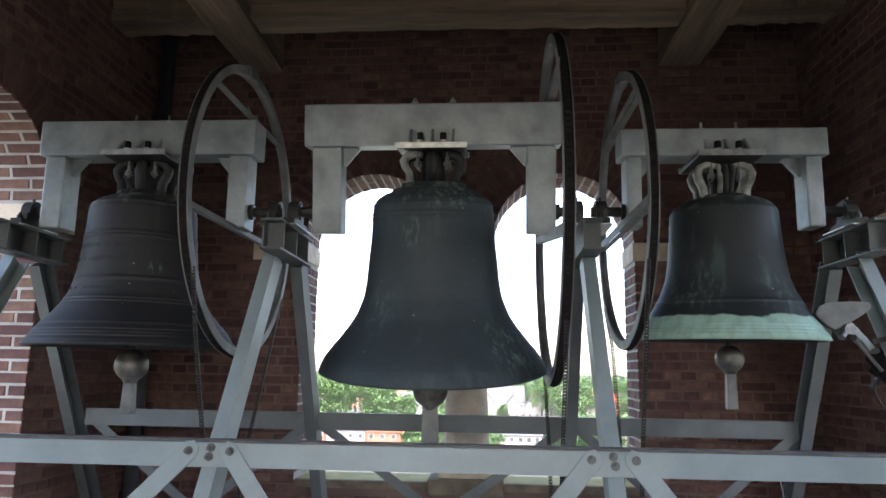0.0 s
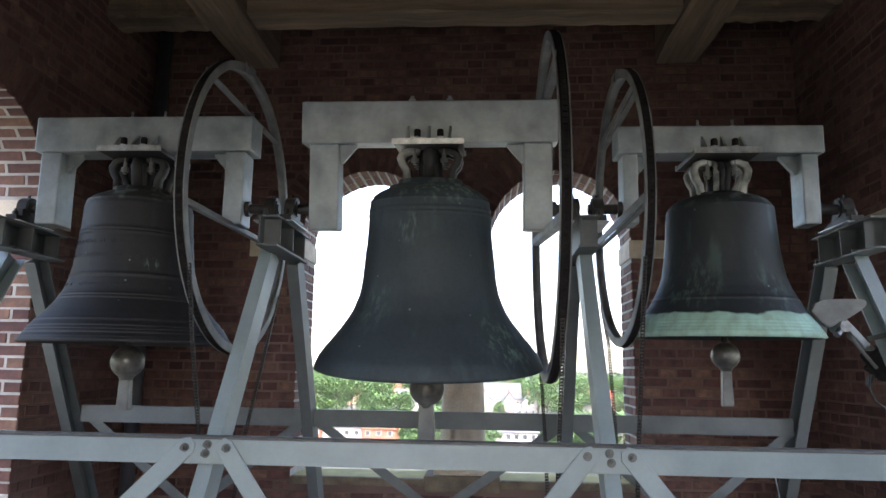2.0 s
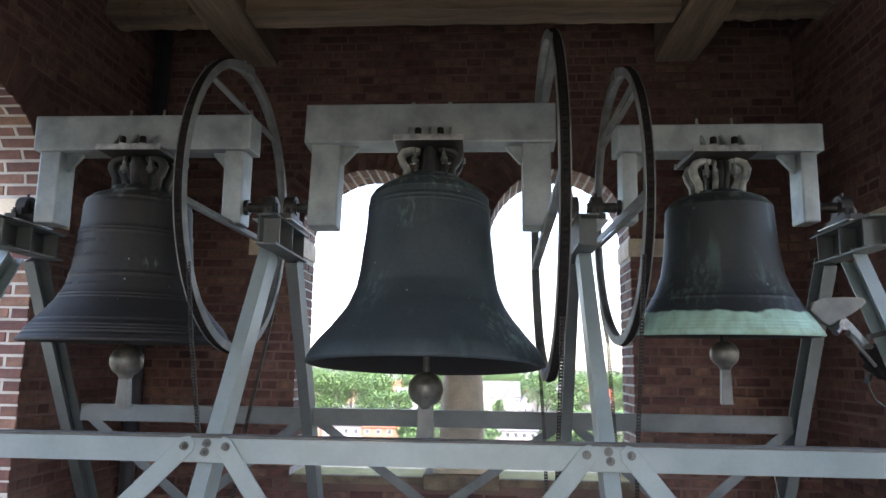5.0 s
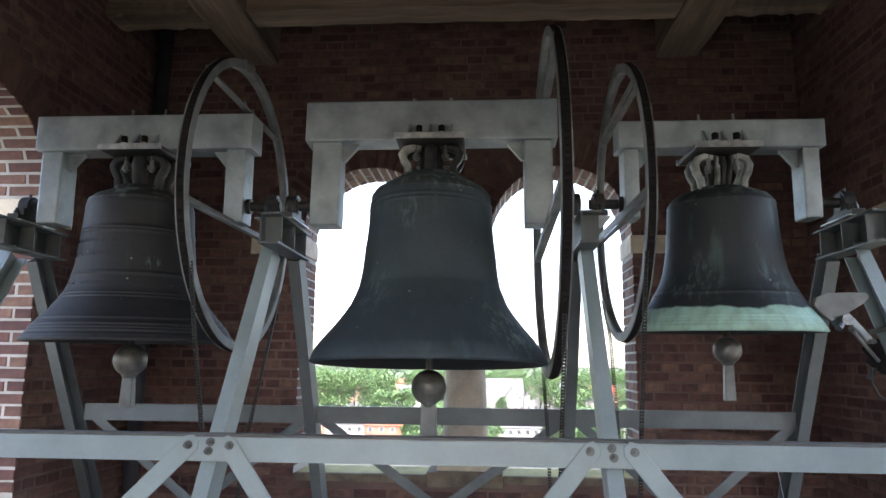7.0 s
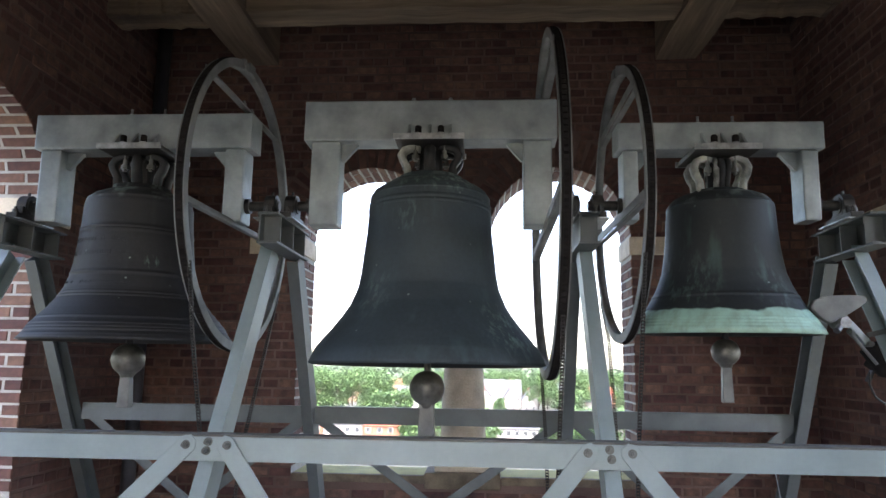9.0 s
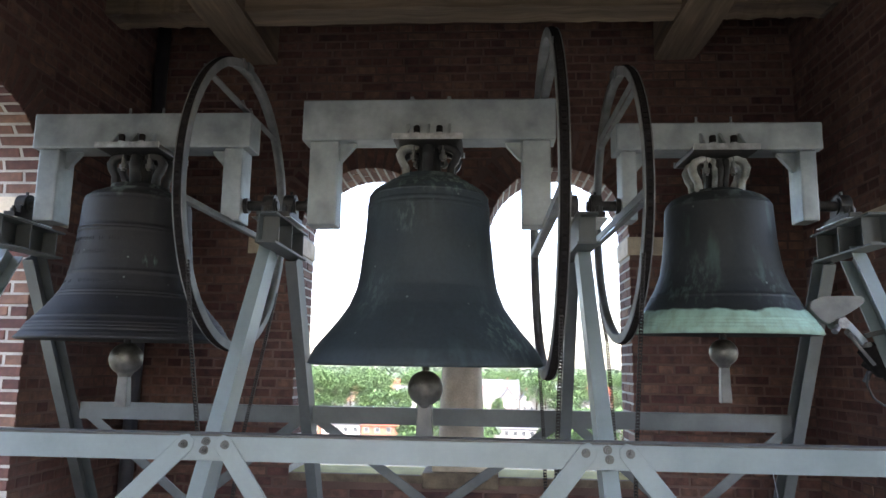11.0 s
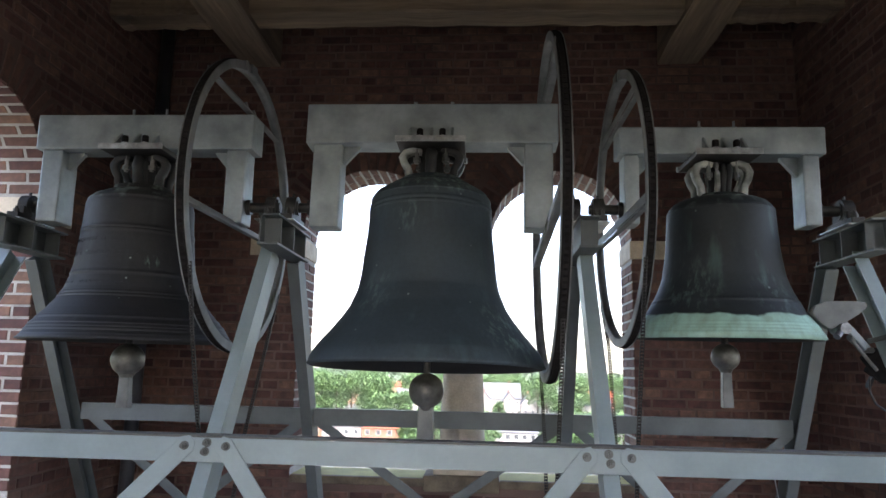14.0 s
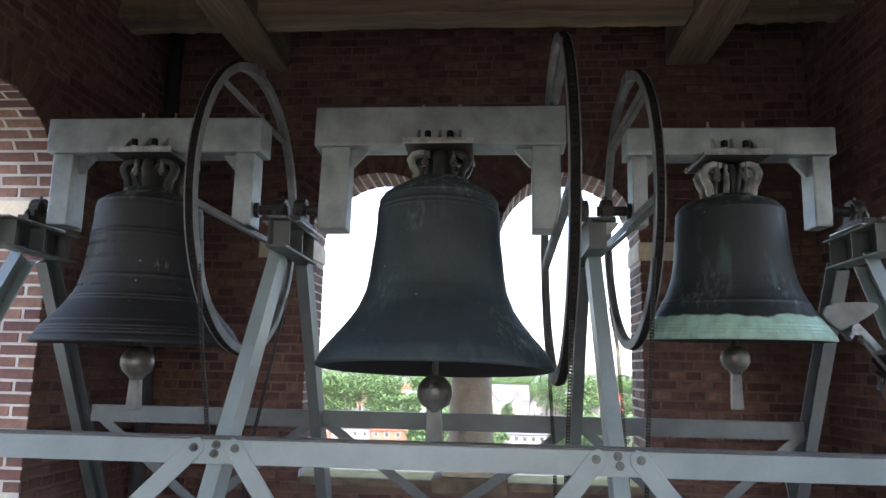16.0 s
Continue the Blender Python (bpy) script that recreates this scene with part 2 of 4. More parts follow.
STONE = mat("buff_sandstone", (0.60, 0.525, 0.415), (0.43, 0.37, 0.285), rough=0.9, scale=9, fine=100, bump=0.4)
MOSS = mat("mossy_stone", (0.46, 0.41, 0.17), (0.33, 0.30, 0.13), rough=0.95, scale=7, fine=80, bump=0.4)
EDGE = mat("dirty_stone", (0.21, 0.165, 0.115), (0.10, 0.08, 0.058), rough=0.95, scale=9, fine=90, bump=0.4)
def wood(name, along):
    """Old oak with its grain along one axis."""
    m = mat(name, (0.285, 0.215, 0.152), (0.105, 0.078, 0.056), rough=0.8, scale=1.0, fine=1.0, bump=0.6, depth=0.008, grain=0.9)
    nt = m.node_tree
    tc = next(n for n in nt.nodes if n.type == "TEX_COORD")
    for n in [n for n in nt.nodes if n.type == "TEX_NOISE"]:
        mp = nt.nodes.new("ShaderNodeMapping")
        k = 9.0 if n.inputs["Detail"].default_value > 4 else 55.0
        mp.inputs["Scale"].default_value = [k * 0.06 if i == along else k for i in range(3)]
        nt.links.new(tc.outputs["Object"], mp.inputs[0])
        nt.links.new(mp.outputs[0], n.inputs["Vector"])
    return m


WOOD_X, WOOD_Y = wood("oak_across", 0), wood("oak_along", 1)
BOARD = mat("dark_boards", (0.12, 0.095, 0.08), (0.07, 0.056, 0.048), rough=0.85, scale=6, fine=70, bump=0.3, vary=0.4)
PIPE = mat("dark_pipe", (0.06, 0.062, 0.07), (0.04, 0.042, 0.05), rough=0.5, scale=10)
CONCRETE = mat("concrete_floor", (0.50, 0.50, 0.49), (0.40, 0.40, 0.39), rough=0.9, scale=3, fine=60, bump=0.3)


# ---- mesh helpers ----
def box(bm, c, s, m=None, bev=0.0):
    """A box with centre c and size s, turned by m about its centre."""
    t = Matrix.Translation(c) @ (m.to_4x4() if m else Matrix()) @ Matrix.Diagonal((*s, 1))
    vs = bmesh.ops.create_cube(bm, size=1, matrix=t)["verts"]
    if bev:
        es = list({e for v in vs for e in v.link_edges})
        bmesh.ops.bevel(bm, geom=es, offset=bev, segments=2, affect="EDGES", profile=0.6)


def aim(d):
    return Vector(d).to_track_quat("Z", "Y").to_matrix()


def rod(bm, a, b, r, n=12, r2=None):
    a, b = Vector(a), Vector(b)
    bmesh.ops.create_cone(bm, cap_ends=True, segments=n, radius1=r, radius2=r if r2 is None else r2, depth=(b - a).length,
                          matrix=Matrix.Translation((a + b) / 2) @ aim(b - a).to_4x4())


def bar(bm, a, b, w, h, up=(1, 0, 0), bev=0.003):
    """A straight bar from a to b; w is its width along up, h its other side."""
    a, b = Vector(a), Vector(b)
    z = (b - a).normalized()
    x = (Vector(up) - z * Vector(up).dot(z)).normalized()
    m = Matrix((x, z.cross(x), z)).transposed()
    box(bm, (a + b) / 2, (w, h, (b - a).length), m, bev)


def channel(bm, a, b, w, h, t=0.007, up=(1, 0, 0), side=1):
    """A U section from a to b: a web w wide along up, and two flanges h deep towards side."""
    a, b = Vector(a), Vector(b)
    z = (b - a).normalized()
    x = (Vector(up) - z * Vector(up).dot(z)).normalized()
    y = z.cross(x) * side
    prof = [(-w / 2, 0), (w / 2, 0), (w / 2, h), (w / 2 - t, h), (w / 2 - t, t), (-w / 2 + t, t), (-w / 2 + t, h), (-w / 2, h)]
    r0, r1 = ([bm.verts.new(p + x * u + y * v) for u, v in prof] for p in (a, b))
    for k in range(8):
        bm.faces.new((r0[k], r0[(k + 1) % 8], r1[(k + 1) % 8], r1[k]))
    for r in (r0, r1):
        bm.faces.new((r[0], r[1], r[4], r[5])), bm.faces.new((r[1], r[2], r[3], r[4])), bm.faces.new((r[0], r[5], r[6], r[7]))
    bmesh.ops.recalc_face_normals(bm, faces=bm.faces)


def lathe(bm, prof, n=64, cap=False):
    rings = []
    for r, z in prof:
        rings.append([bm.verts.new((r * math.cos(2 * math.pi * i / n), r * math.sin(2 * math.pi * i / n), z)) for i in range(n)])
    for a, b in zip(rings, rings[1:]):
        for i in range(n):
            f = bm.faces.new((a[i], a[(i + 1) % n], b[(i + 1) % n], b[i]))
            f.smooth = True
    if cap:
        bm.faces.new(rings[0][::-1]), bm.faces.new(rings[-1])
    bmesh.ops.recalc_face_normals(bm, faces=bm.faces)


def tube(bm, pts, r, n=8):
    pts = [Vector(p) for p in pts]
    rings = []
    for i, p in enumerate(pts):
        d = (pts[min(i + 1, len(pts) - 1)] - pts[max(i - 1, 0)]).normalized()
        m = aim(d)
        rings.append([bm.verts.new(p + m @ Vector((r * math.cos(2 * math.pi * k / n), r * math.sin(2 * math.pi * k / n), 0))) for k in range(n)])
    for a, b in zip(rings, rings[1:]):
        ang = min(range(n), key=lambda k: (a[0].co - b[k].co).length)
        for k in range(n):
            bm.faces.new((a[k], a[(k + 1) % n], b[(k + 1 + ang) % n], b[(k + ang) % n])).smooth = True
    bm.faces.new(rings[0][::-1]), bm.faces.new(rings[-1])
    bmesh.ops.recalc_face_normals(bm, faces=bm.faces)


def part(name, bm, material, parent=None, label=""):
    me = bpy.data.meshes.new(name)
    bm.to_mesh(me)
    bm.free()
    me.materials.append(material)
    ob = new(name, me)
    ob.parent = parent
    return tagged(ob, label)


def thing(name, at, label, category, group="", kind=""):
    ob = new(name)
    ob.location = at
    ob.empty_display_size = 0.1
    return tagged(ob, label, category, group, kind)


def made(*calls):
    """A bmesh filled by calls, each (function, arguments...)."""
    bm = bmesh.new()
    for f, *a in calls:
        f(bm, *a)
    return bm


def nut(bm, at, d, r=0.0115, h=0.02):
    """A hexagonal bolt head with a washer and the end of its thread, pointing along d."""
    at, d = Vector(at), Vector(d).normalized()
    rod(bm, at, at + d * 0.003, r * 1.35, 16)
    rod(bm, at + d * 0.003, at + d * h, r, 6)
    rod(bm, at + d * h, at + d * (h + 0.012), r * 0.55, 10)


# ---- the room ----
XL, XR, YN, YS, ZC = -2.4, 2.08, 4.6, -0.7, 4.1
WALL = 0.38


def opening_top(o, u):
    """The height of an opening's head at u; o is (u0, u1, sill, spring, arched)."""
    r = (o[1] - o[0]) / 2
    d = u - (o[0] + o[1]) / 2
    return o[3] + (math.sqrt(max(0.0, r * r - d * d)) if o[4] else 0)


def wall_mesh(length, height, opens, depth):
    """A wall in its own plane: u to the right, v up, its thickness away from the room. The reveals take the second material."""
    cuts = {0.0, length}
    for o in opens:
        for i in range(25):
            cuts.add(round((o[0] + o[1]) / 2 - (o[1] - o[0]) / 2 * math.cos(math.pi * i / 24), 5))
    cuts = sorted(cuts)
    bm = bmesh.new()

    def quad(k, *p):
        bm.faces.new([bm.verts.new(q) for q in p]).material_index = k

    for a, b in zip(cuts, cuts[1:]):
        mid = (a + b) / 2
        o = next((o for o in opens if o[0] < mid < o[1]), None)
        if o is None:
            spans = [((0, 0), (height, height))]
        else:
            ta, tb = opening_top(o, a), opening_top(o, b)
            spans = [((0, 0), (o[2], o[2])), ((ta, tb), (height, height))]
            quad(1, (a, 0, ta), (b, 0, tb), (b, depth, tb), (a, depth, ta))
            quad(1, (a, 0, o[2]), (a, depth, o[2]), (b, depth, o[2]), (b, 0, o[2]))
        for (a0, b0), (a1, b1) in spans:
            quad(0, (a, 0, a0), (b, 0, b0), (b, 0, b1), (a, 0, a1))
            quad(2, (a, depth, a0), (a, depth, a1), (b, depth, b1), (b, depth, b0))
    for o in opens:
        if o[4]:
            for u in o[:2]:
                low = next((q[3] for q in opens if not q[4] and (abs(q[0] - u) < 1e-3 or abs(q[1] - u) < 1e-3)), o[2])
                quad(1, (u, 0, low), (u, depth, low), (u, depth, o[3]), (u, 0, o[3]))
    bmesh.ops.remove_doubles(bm, verts=bm.verts, dist=1e-5)
    bmesh.ops.recalc_face_normals(bm, faces=bm.faces)
    return bm


def frame_of(origin, u, n):
    """The pose of a wall: local x along u, local y along n (out of the room), z up."""
    u, n = Vector(u), Vector(n)
    m = Matrix((u, n, Vector((0, 0, 1)))).transposed().to_4x4()
    m.translation = origin
    return m


SILL, SPRING = 0.90, 2.48


def twin(c):
    """Two arched lights and the space round the column between them."""
    return [(c - 1.115, c - 0.175, SILL, SPRING, True), (c + 0.17, c + 1.11, SILL, SPRING, True), (c - 0.175, c + 0.17, SILL, SPRING - 0.05, False)]


WALLS = {
    "wall_north": (frame_of((XL - WALL, YN, 0), (1, 0, 0), (0, 1, 0)), XR - XL + 2 * WALL, -0.16 - XL + WALL),
    "wall_west": (frame_of((XL, YS, 0), (0, 1, 0), (-1, 0, 0)), YN - YS, 3.49 - 1.11 - YS),
    "wall_east": (frame_of((XR, YN, 0), (0, -1, 0), (1, 0, 0)), YN - YS, YN - 3.49 + 1.115),
    "wall_south": (frame_of((XR + WALL, YS, 0), (-1, 0, 0), (0, -1, 0)), XR - XL + 2 * WALL, XR + WALL + 0.16),
}
walls = {}
for wname, (m, length, mid) in WALLS.items():
    w = part(wname, wall_mesh(length, ZC, twin(mid), WALL), ROOM_MORTAR)
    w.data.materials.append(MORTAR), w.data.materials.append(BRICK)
    w.matrix_basis = m
    walls[wname] = tagged(w, "old red brick belfry wall with a twin arched opening", "wall", kind="structure")

    # column, sill and impost stones of the opening
    col = thing("column", m @ Vector((mid - 0.003, 0.2, SILL)), "round buff sandstone column between two arched lights", "column", "window columns")
    bm = bmesh.new()
    h = SPRING - 0.05 - SILL
    lathe(bm, [(0.175, 0.10), (0.175, 0.13), (0.165, 0.16), (0.156, 0.18), (0.152, 0.20), (0.146, 0.42), (0.128, 0.82), (0.108, h - 0.2), (0.118, h - 0.19), (0.118, h - 0.17),
               (0.106, h - 0.16), (0.135, h - 0.06), (0.15, h - 0.055)], 40, True)
    part("shaft", bm, STONE, col)
    bm = bmesh.new()
    box(bm, (0, 0, 0.05), (0.36, 0.34, 0.10), None, 0.012)
    part("base", bm, STONE, col)
    bm = bmesh.new()
    box(bm, (0, 0, h - 0.028), (0.36, 0.36, 0.054), None, 0.008)
    part("capital", bm, STONE, col)
    for a, b in ((-1.112, -0.243), (0.247, 1.107)):
        bm = bmesh.new()
        box(bm, (mid + (a + b) / 2, WALL / 2 + 0.02, SILL - 0.010), (b - a, WALL - 0.042, 0.03), None, 0.004)
        si = part("window_sill", bm, MOSS)
        si.matrix_basis = m
        tagged(si, "mossy yellowish stone sill of the arched opening", "sill", kind="structure")
        bm = bmesh.new()
        box(bm, (mid + (a + b) / 2, 0.017, SILL - 0.020), (b - a, 0.044, 0.05), None, 0.005)
        si = part("window_sill", bm, EDGE)
        si.matrix_basis = m
        tagged(si, "worn grey-brown stone edge of the sill", "sill", kind="structure")
    bm = bmesh.new()
    box(bm, (mid, WALL / 2 - 0.012, SILL - 0.022), (0.486, WALL + 0.03, 0.1), None, 0.01)
    si = part("window_sill", bm, EDGE)
    si.matrix_basis = m
    tagged(si, "stone block of the sill under the column", "sill", kind="structure")
    for u, k in ((mid - 1.115, -1), (mid + 1.11, 1)):
        bm = bmesh.new()
        ext = 0.46 if wname == "wall_east" else 0.36 if k < 0 else 0.26
        box(bm, (u + k * (ext / 2 - 0.007), WALL / 2 - 0.004, SPRING - 0.075), (ext + 0.014, WALL + 0.012, 0.122), None, 0.006)
        st = part("impost", bm, STONE)
        st.matrix_basis = m
        tagged(st, "pale sandstone impost block at the spring of the arch", "trim", kind="structure")

floor = part("floor", made((box, ((XL + XR) / 2, (YN + YS) / 2, -0.1), (XR - XL + 2 * WALL, YN - YS + 2 * WALL, 0.2))), CONCRETE)
tagged(floor, "plain concrete belfry floor", "floor", kind="structure")
bm = bmesh.new()
for i in range(30):
    box(bm, (XL + 0.09 + i * 0.16, (YN + YS) / 2, ZC + 0.02 + 0.004 * (i % 3)), (0.155, YN - YS + 0.3, 0.05))
box(bm, ((XL + XR) / 2, (YN + YS) / 2, ZC + 0.075), (XR - XL + 2 * WALL, YN - YS + 2 * WALL, 0.05))
ceiling = tagged(part("ceiling", bm, BOARD), "dark boarded ceiling over heavy oak joists", "ceiling", kind="structure")


def timber(name, a, b, w, h, label):
    """A worn oak beam with uneven edges, its lower face centred on the line a-b."""
    a, b = Vector(a), Vector(b)
    bm = bmesh.new()
    n = 14
    d = (b - a).normalized()
    s = Vector((0, 0, 1)).cross(d)
    rings = []
    for i in range(n + 1):
        p = a.lerp(b, i / n)
        ring = []
        for su, sv in ((-1, 0), (-0.93, -0.05), (0.93, -0.05), (1, 0), (1, 1), (-1, 1)):
            j = 0.011
            ring.append(bm.verts.new(p + s * (su * w / 2 + random.uniform(-j, j)) + Vector((0, 0, sv * h * (1 if sv > 0 else 0.3) + 0.015 * h / 0.2 + random.uniform(-j, j)))))
        rings.append(ring)
    for r0, r1 in zip(rings, rings[1:]):
        for k in range(6):
            bm.faces.new((r0[k], r0[(k + 1) % 6], r1[(k + 1) % 6], r1[k]))
    bm.faces.new(rings[0]), bm.faces.new(rings[-1][::-1])
    bmesh.ops.recalc_face_normals(bm, faces=bm.faces)
    return tagged(part(name, bm, WOOD_X if abs(d.x) > 0.5 else WOOD_Y), label, "beam")


for x in (-1.645, 1.3):
    tagged(timber("ceiling_joist", (x, YS, 3.70), (x, YN, 3.70), 0.28, 0.36, "weathered oak joist running into the brick wall"), group="ceiling joists")
for a, b in ((-1.51, 1.16), (XL + 0.002, -1.785), (1.44, XR - 0.002)):
    timber("cross_beam", (a, 4.0, 3.735), (b, 4.0, 3.735), 0.2, 0.32, "rough oak cross beam under the ceiling")
pipe = part("downpipe", made((tube, [(XL + 0.085, YN - 0.09, z) for z in (0, 2, ZC)], 0.045, 14)), PIPE)
tagged(pipe, "dark painted pipe in the corner of the brick walls", "pipe")

# ---- the bell frame ----
YA, ZA = 3.1, 2.326
FRAMES = (-2.2, -0.94, 0.42, 1.59)
Y_FRONT, Y_REAR = 2.5, 3.72


def leg_y(z, s):
    """The middle of the front (s = -1) or rear (s = 1) legs at height z."""
    return YA + (0.195 + (2.12 - z) * 0.545 if s > 0 else 0.007 - (2.12 - z) * 0.61)


bell_frame = thing("bell_frame", (0, YA, 0), "grey steel bell frame of A-shaped trestles tied by long rails", "frame")
OFF = Vector((0, -YA, 0))


def fp(name, bm, material=PAINT, label=""):
    bmesh.ops.translate(bm, verts=bm.verts, vec=OFF)
    return part(name, bm, material, bell_frame, label)


# the front and the rear leg of each trestle: the middle of its flange, and the side of its web
LEGS = {-2.2: (-2.245, -2.268, -1), -0.94: (-1.006, -0.944, 1), 0.42: (0.43, 0.412, -1), 1.59: (1.60, 1.58, 1)}
BLOCKS = {-2.2: (-2.2,), -0.94: (-1.008, -0.912), 0.42: (0.385, 0.492), 1.59: (1.575,)}
for x in FRAMES:
    for s in (-1, 1):
        bm = bmesh.new()
        lx, web = LEGS[x][(s + 1) // 2], LEGS[x][2]
        channel(bm, (lx + web * 0.028, leg_y(0, s), 0), (lx + web * 0.028, leg_y(2.112, s), 2.112), 0.108, 0.056, 0.007, (0, 1, 0), web)
        fp("leg", bm, PAINT if s < 0 else SHADED_PAINT, "steel channel leg, its flange to the front")
    bm = bmesh.new()
    side = 1 if x < 0.9 else -1
    box(bm, (x - 0.035 * side, YA, 2.175), (0.008, 0.52, 0.134), None, 0.001)
    for z in (2.112, 2.238):
        box(bm, (x, YA, z), (0.09, 0.52, 0.010), None, 0.001)
    for y in (-0.2, 0.0, 0.2):
        box(bm, (x + 0.004 * side, YA + y, 2.175), (0.075, 0.008, 0.116))
    fp("bearing_beam", bm, SHADED_PAINT)
    for bx in BLOCKS[x]:
        bm = bmesh.new()
        box(bm, (bx, YA, 2.263), (0.056, 0.22, 0.03), None, 0.004)
        rod(bm, (bx - 0.024, YA, 2.326), (bx + 0.024, YA, 2.326), 0.051, 24)
        rod(bm, (bx - 0.029, YA, 2.326), (bx + 0.029, YA, 2.326), 0.037, 24)
        box(bm, (bx, YA, 2.29), (0.046, 0.13, 0.05), None, 0.006)
        rod(bm, (bx, YA, 2.372), (bx, YA, 2.392), 0.007, 8)
        for y in (-0.085, 0.085):
            nut(bm, (bx, YA + y, 2.276), (0, 0, 1), 0.013, 0.02)
        fp("bearing", bm, DARKSTEEL, "dark greased pillow block bearing")
    bm = bmesh.new()
    box(bm, (sum(BLOCKS[x]) / len(BLOCKS[x]), YA, 2.2455), (0.11 if len(BLOCKS[x]) == 1 else 0.18, 0.26, 0.005), None, 0.001)
    fp("shim_plate", bm, BRIGHT, "bright steel shim plate")

x0, x1 = XL + 0.02, XR - 0.02
bm = bmesh.new()
box(bm, ((x0 + x1) / 2, Y_FRONT, 1.297), (x1 - x0, 0.008, 0.084), None, 0.001)
fp("front_rail", bm)
bm = bmesh.new()
box(bm, ((x0 + x1) / 2, Y_FRONT + 0.036, 1.344), (x1 - x0, 0.08, 0.008), None, 0.001)
fp("rail_flange", bm, DUSTY, "dusty dark upper flange of the rail")
bm = bmesh.new()
channel(bm, (-2.20, Y_REAR, 1.335), (1.555, Y_REAR, 1.335), 0.088, 0.05, 0.008, (0, 0, 1), -1)
fp("rear_rail", bm, SHADED_PAINT)
for gx, reach in ((-0.998, (0.77, 0.56)), (0.42, (0.62, 0.63))):
    bm = bmesh.new()
    box(bm, (gx, Y_FRONT - 0.008, 1.297), (0.125, 0.006, 0.076), None, 0.001)
    fp("gusset_plate", bm)
    for s in (-1, 1):
        bm = bmesh.new()
        # the brace runs into a blunt point at its bolt
        top, low = Vector((gx + s * 0.058, Y_FRONT - 0.0145, 1.328)), Vector((gx + s * reach[s > 0], Y_FRONT - 0.0145, 0.62))
        d = (low - top).normalized()
        n = Vector((d.z, 0, -d.x)) * 0.033
        o = Vector((0, 0.007, 0))
        line = [top + d * 0.012 + n, top - d * 0.012 + n * 0.45, top - d * 0.012 - n * 0.45, top + d * 0.012 - n, low - n, low + n]
        v = [[bm.verts.new(p + q) for p in line] for q in (Vector(), o)]
        bm.faces.new(v[0]), bm.faces.new(v[1][::-1])
        for k in range(6):
            bm.faces.new((v[0][k], v[1][k], v[1][(k + 1) % 6], v[0][(k + 1) % 6]))
        bmesh.ops.recalc_face_normals(bm, faces=bm.faces)
        bmesh.ops.bevel(bm, geom=list(bm.edges), offset=0.0015, segments=1, affect="EDGES")
        fp("diagonal_brace", bm)
        bm = bmesh.new()
        nut(bm, (gx + s * 0.0755, Y_FRONT - 0.015, 1.3125), (0, -1, 0))
        fp("bolt", bm, IRON, "dull grey hexagonal bolt")
    for k in (-1, 1):
        bm = bmesh.new()
        nut(bm, (gx + 0.002 + 0.003 * k * (1 if gx < 0 else -1), Y_FRONT - 0.011, 1.308 + 0.0157 * k), (0, -1, 0))
        fp("bolt", bm, IRON, "dull grey hexagonal bolt")
for a, b in zip(FRAMES, FRAMES[1:]):
    for p, q in ((a + 0.03, b - 0.25), (b - 0.03, a + 0.25)):
        bm = bmesh.new()
        bar(bm, (p, Y_REAR + 0.03 - 0.004 * (p > q), 1.32), (q, Y_REAR + 0.06 - 0.012 * (p > q), 0.55), 0.05, 0.007, (1, 0, 0))
        fp("diagonal_brace", bm, SHADED_PAINT)

# ---- the bells ----
PROF_M = [(1.0, 0.0), (0.994, 0.010), (0.98, 0.034), (0.95, 0.07), (0.892, 0.115), (0.820, 0.165), (0.730, 0.235), (0.670, 0.29), (0.609, 0.38), (0.585, 0.46),
          (0.565, 0.578), (0.547, 0.68), (0.537, 0.78), (0.532, 0.83), (0.524, 0.862), (0.497, 0.893), (0.44, 0.918), (0.385, 0.932), (0.368, 0.936), (0.362, 0.948),
          (0.30, 0.953), (0.288, 0.957), (0.283, 0.98), (0.18, 0.985)]
PROF_L = [(1.0, 0.0), (0.978, 0.015), (0.953, 0.03), (0.895, 0.092), (0.77, 0.181), (0.686, 0.252), (0.635, 0.31), (0.599, 0.377), (0.572, 0.46), (0.556, 0.55),
          (0.538, 0.664), (0.529, 0.737), (0.52, 0.847), (0.50, 0.882), (0.453, 0.911), (0.34, 0.945), (0.295, 0.953), (0.285, 0.957), (0.28, 0.98), (0.18, 0.985)]
PROF_R = [(1.0, 0.0), (0.978, 0.026), (0.90, 0.104), (0.827, 0.168), (0.757, 0.244), (0.696, 0.32), (0.645, 0.41), (0.615, 0.52), (0.597, 0.62), (0.583, 0.75),
          (0.572, 0.867), (0.545, 0.905), (0.50, 0.936), (0.43, 0.958), (0.345, 0.97), (0.305, 0.975), (0.295, 0.98), (0.285, 0.995), (0.18, 1.0)]


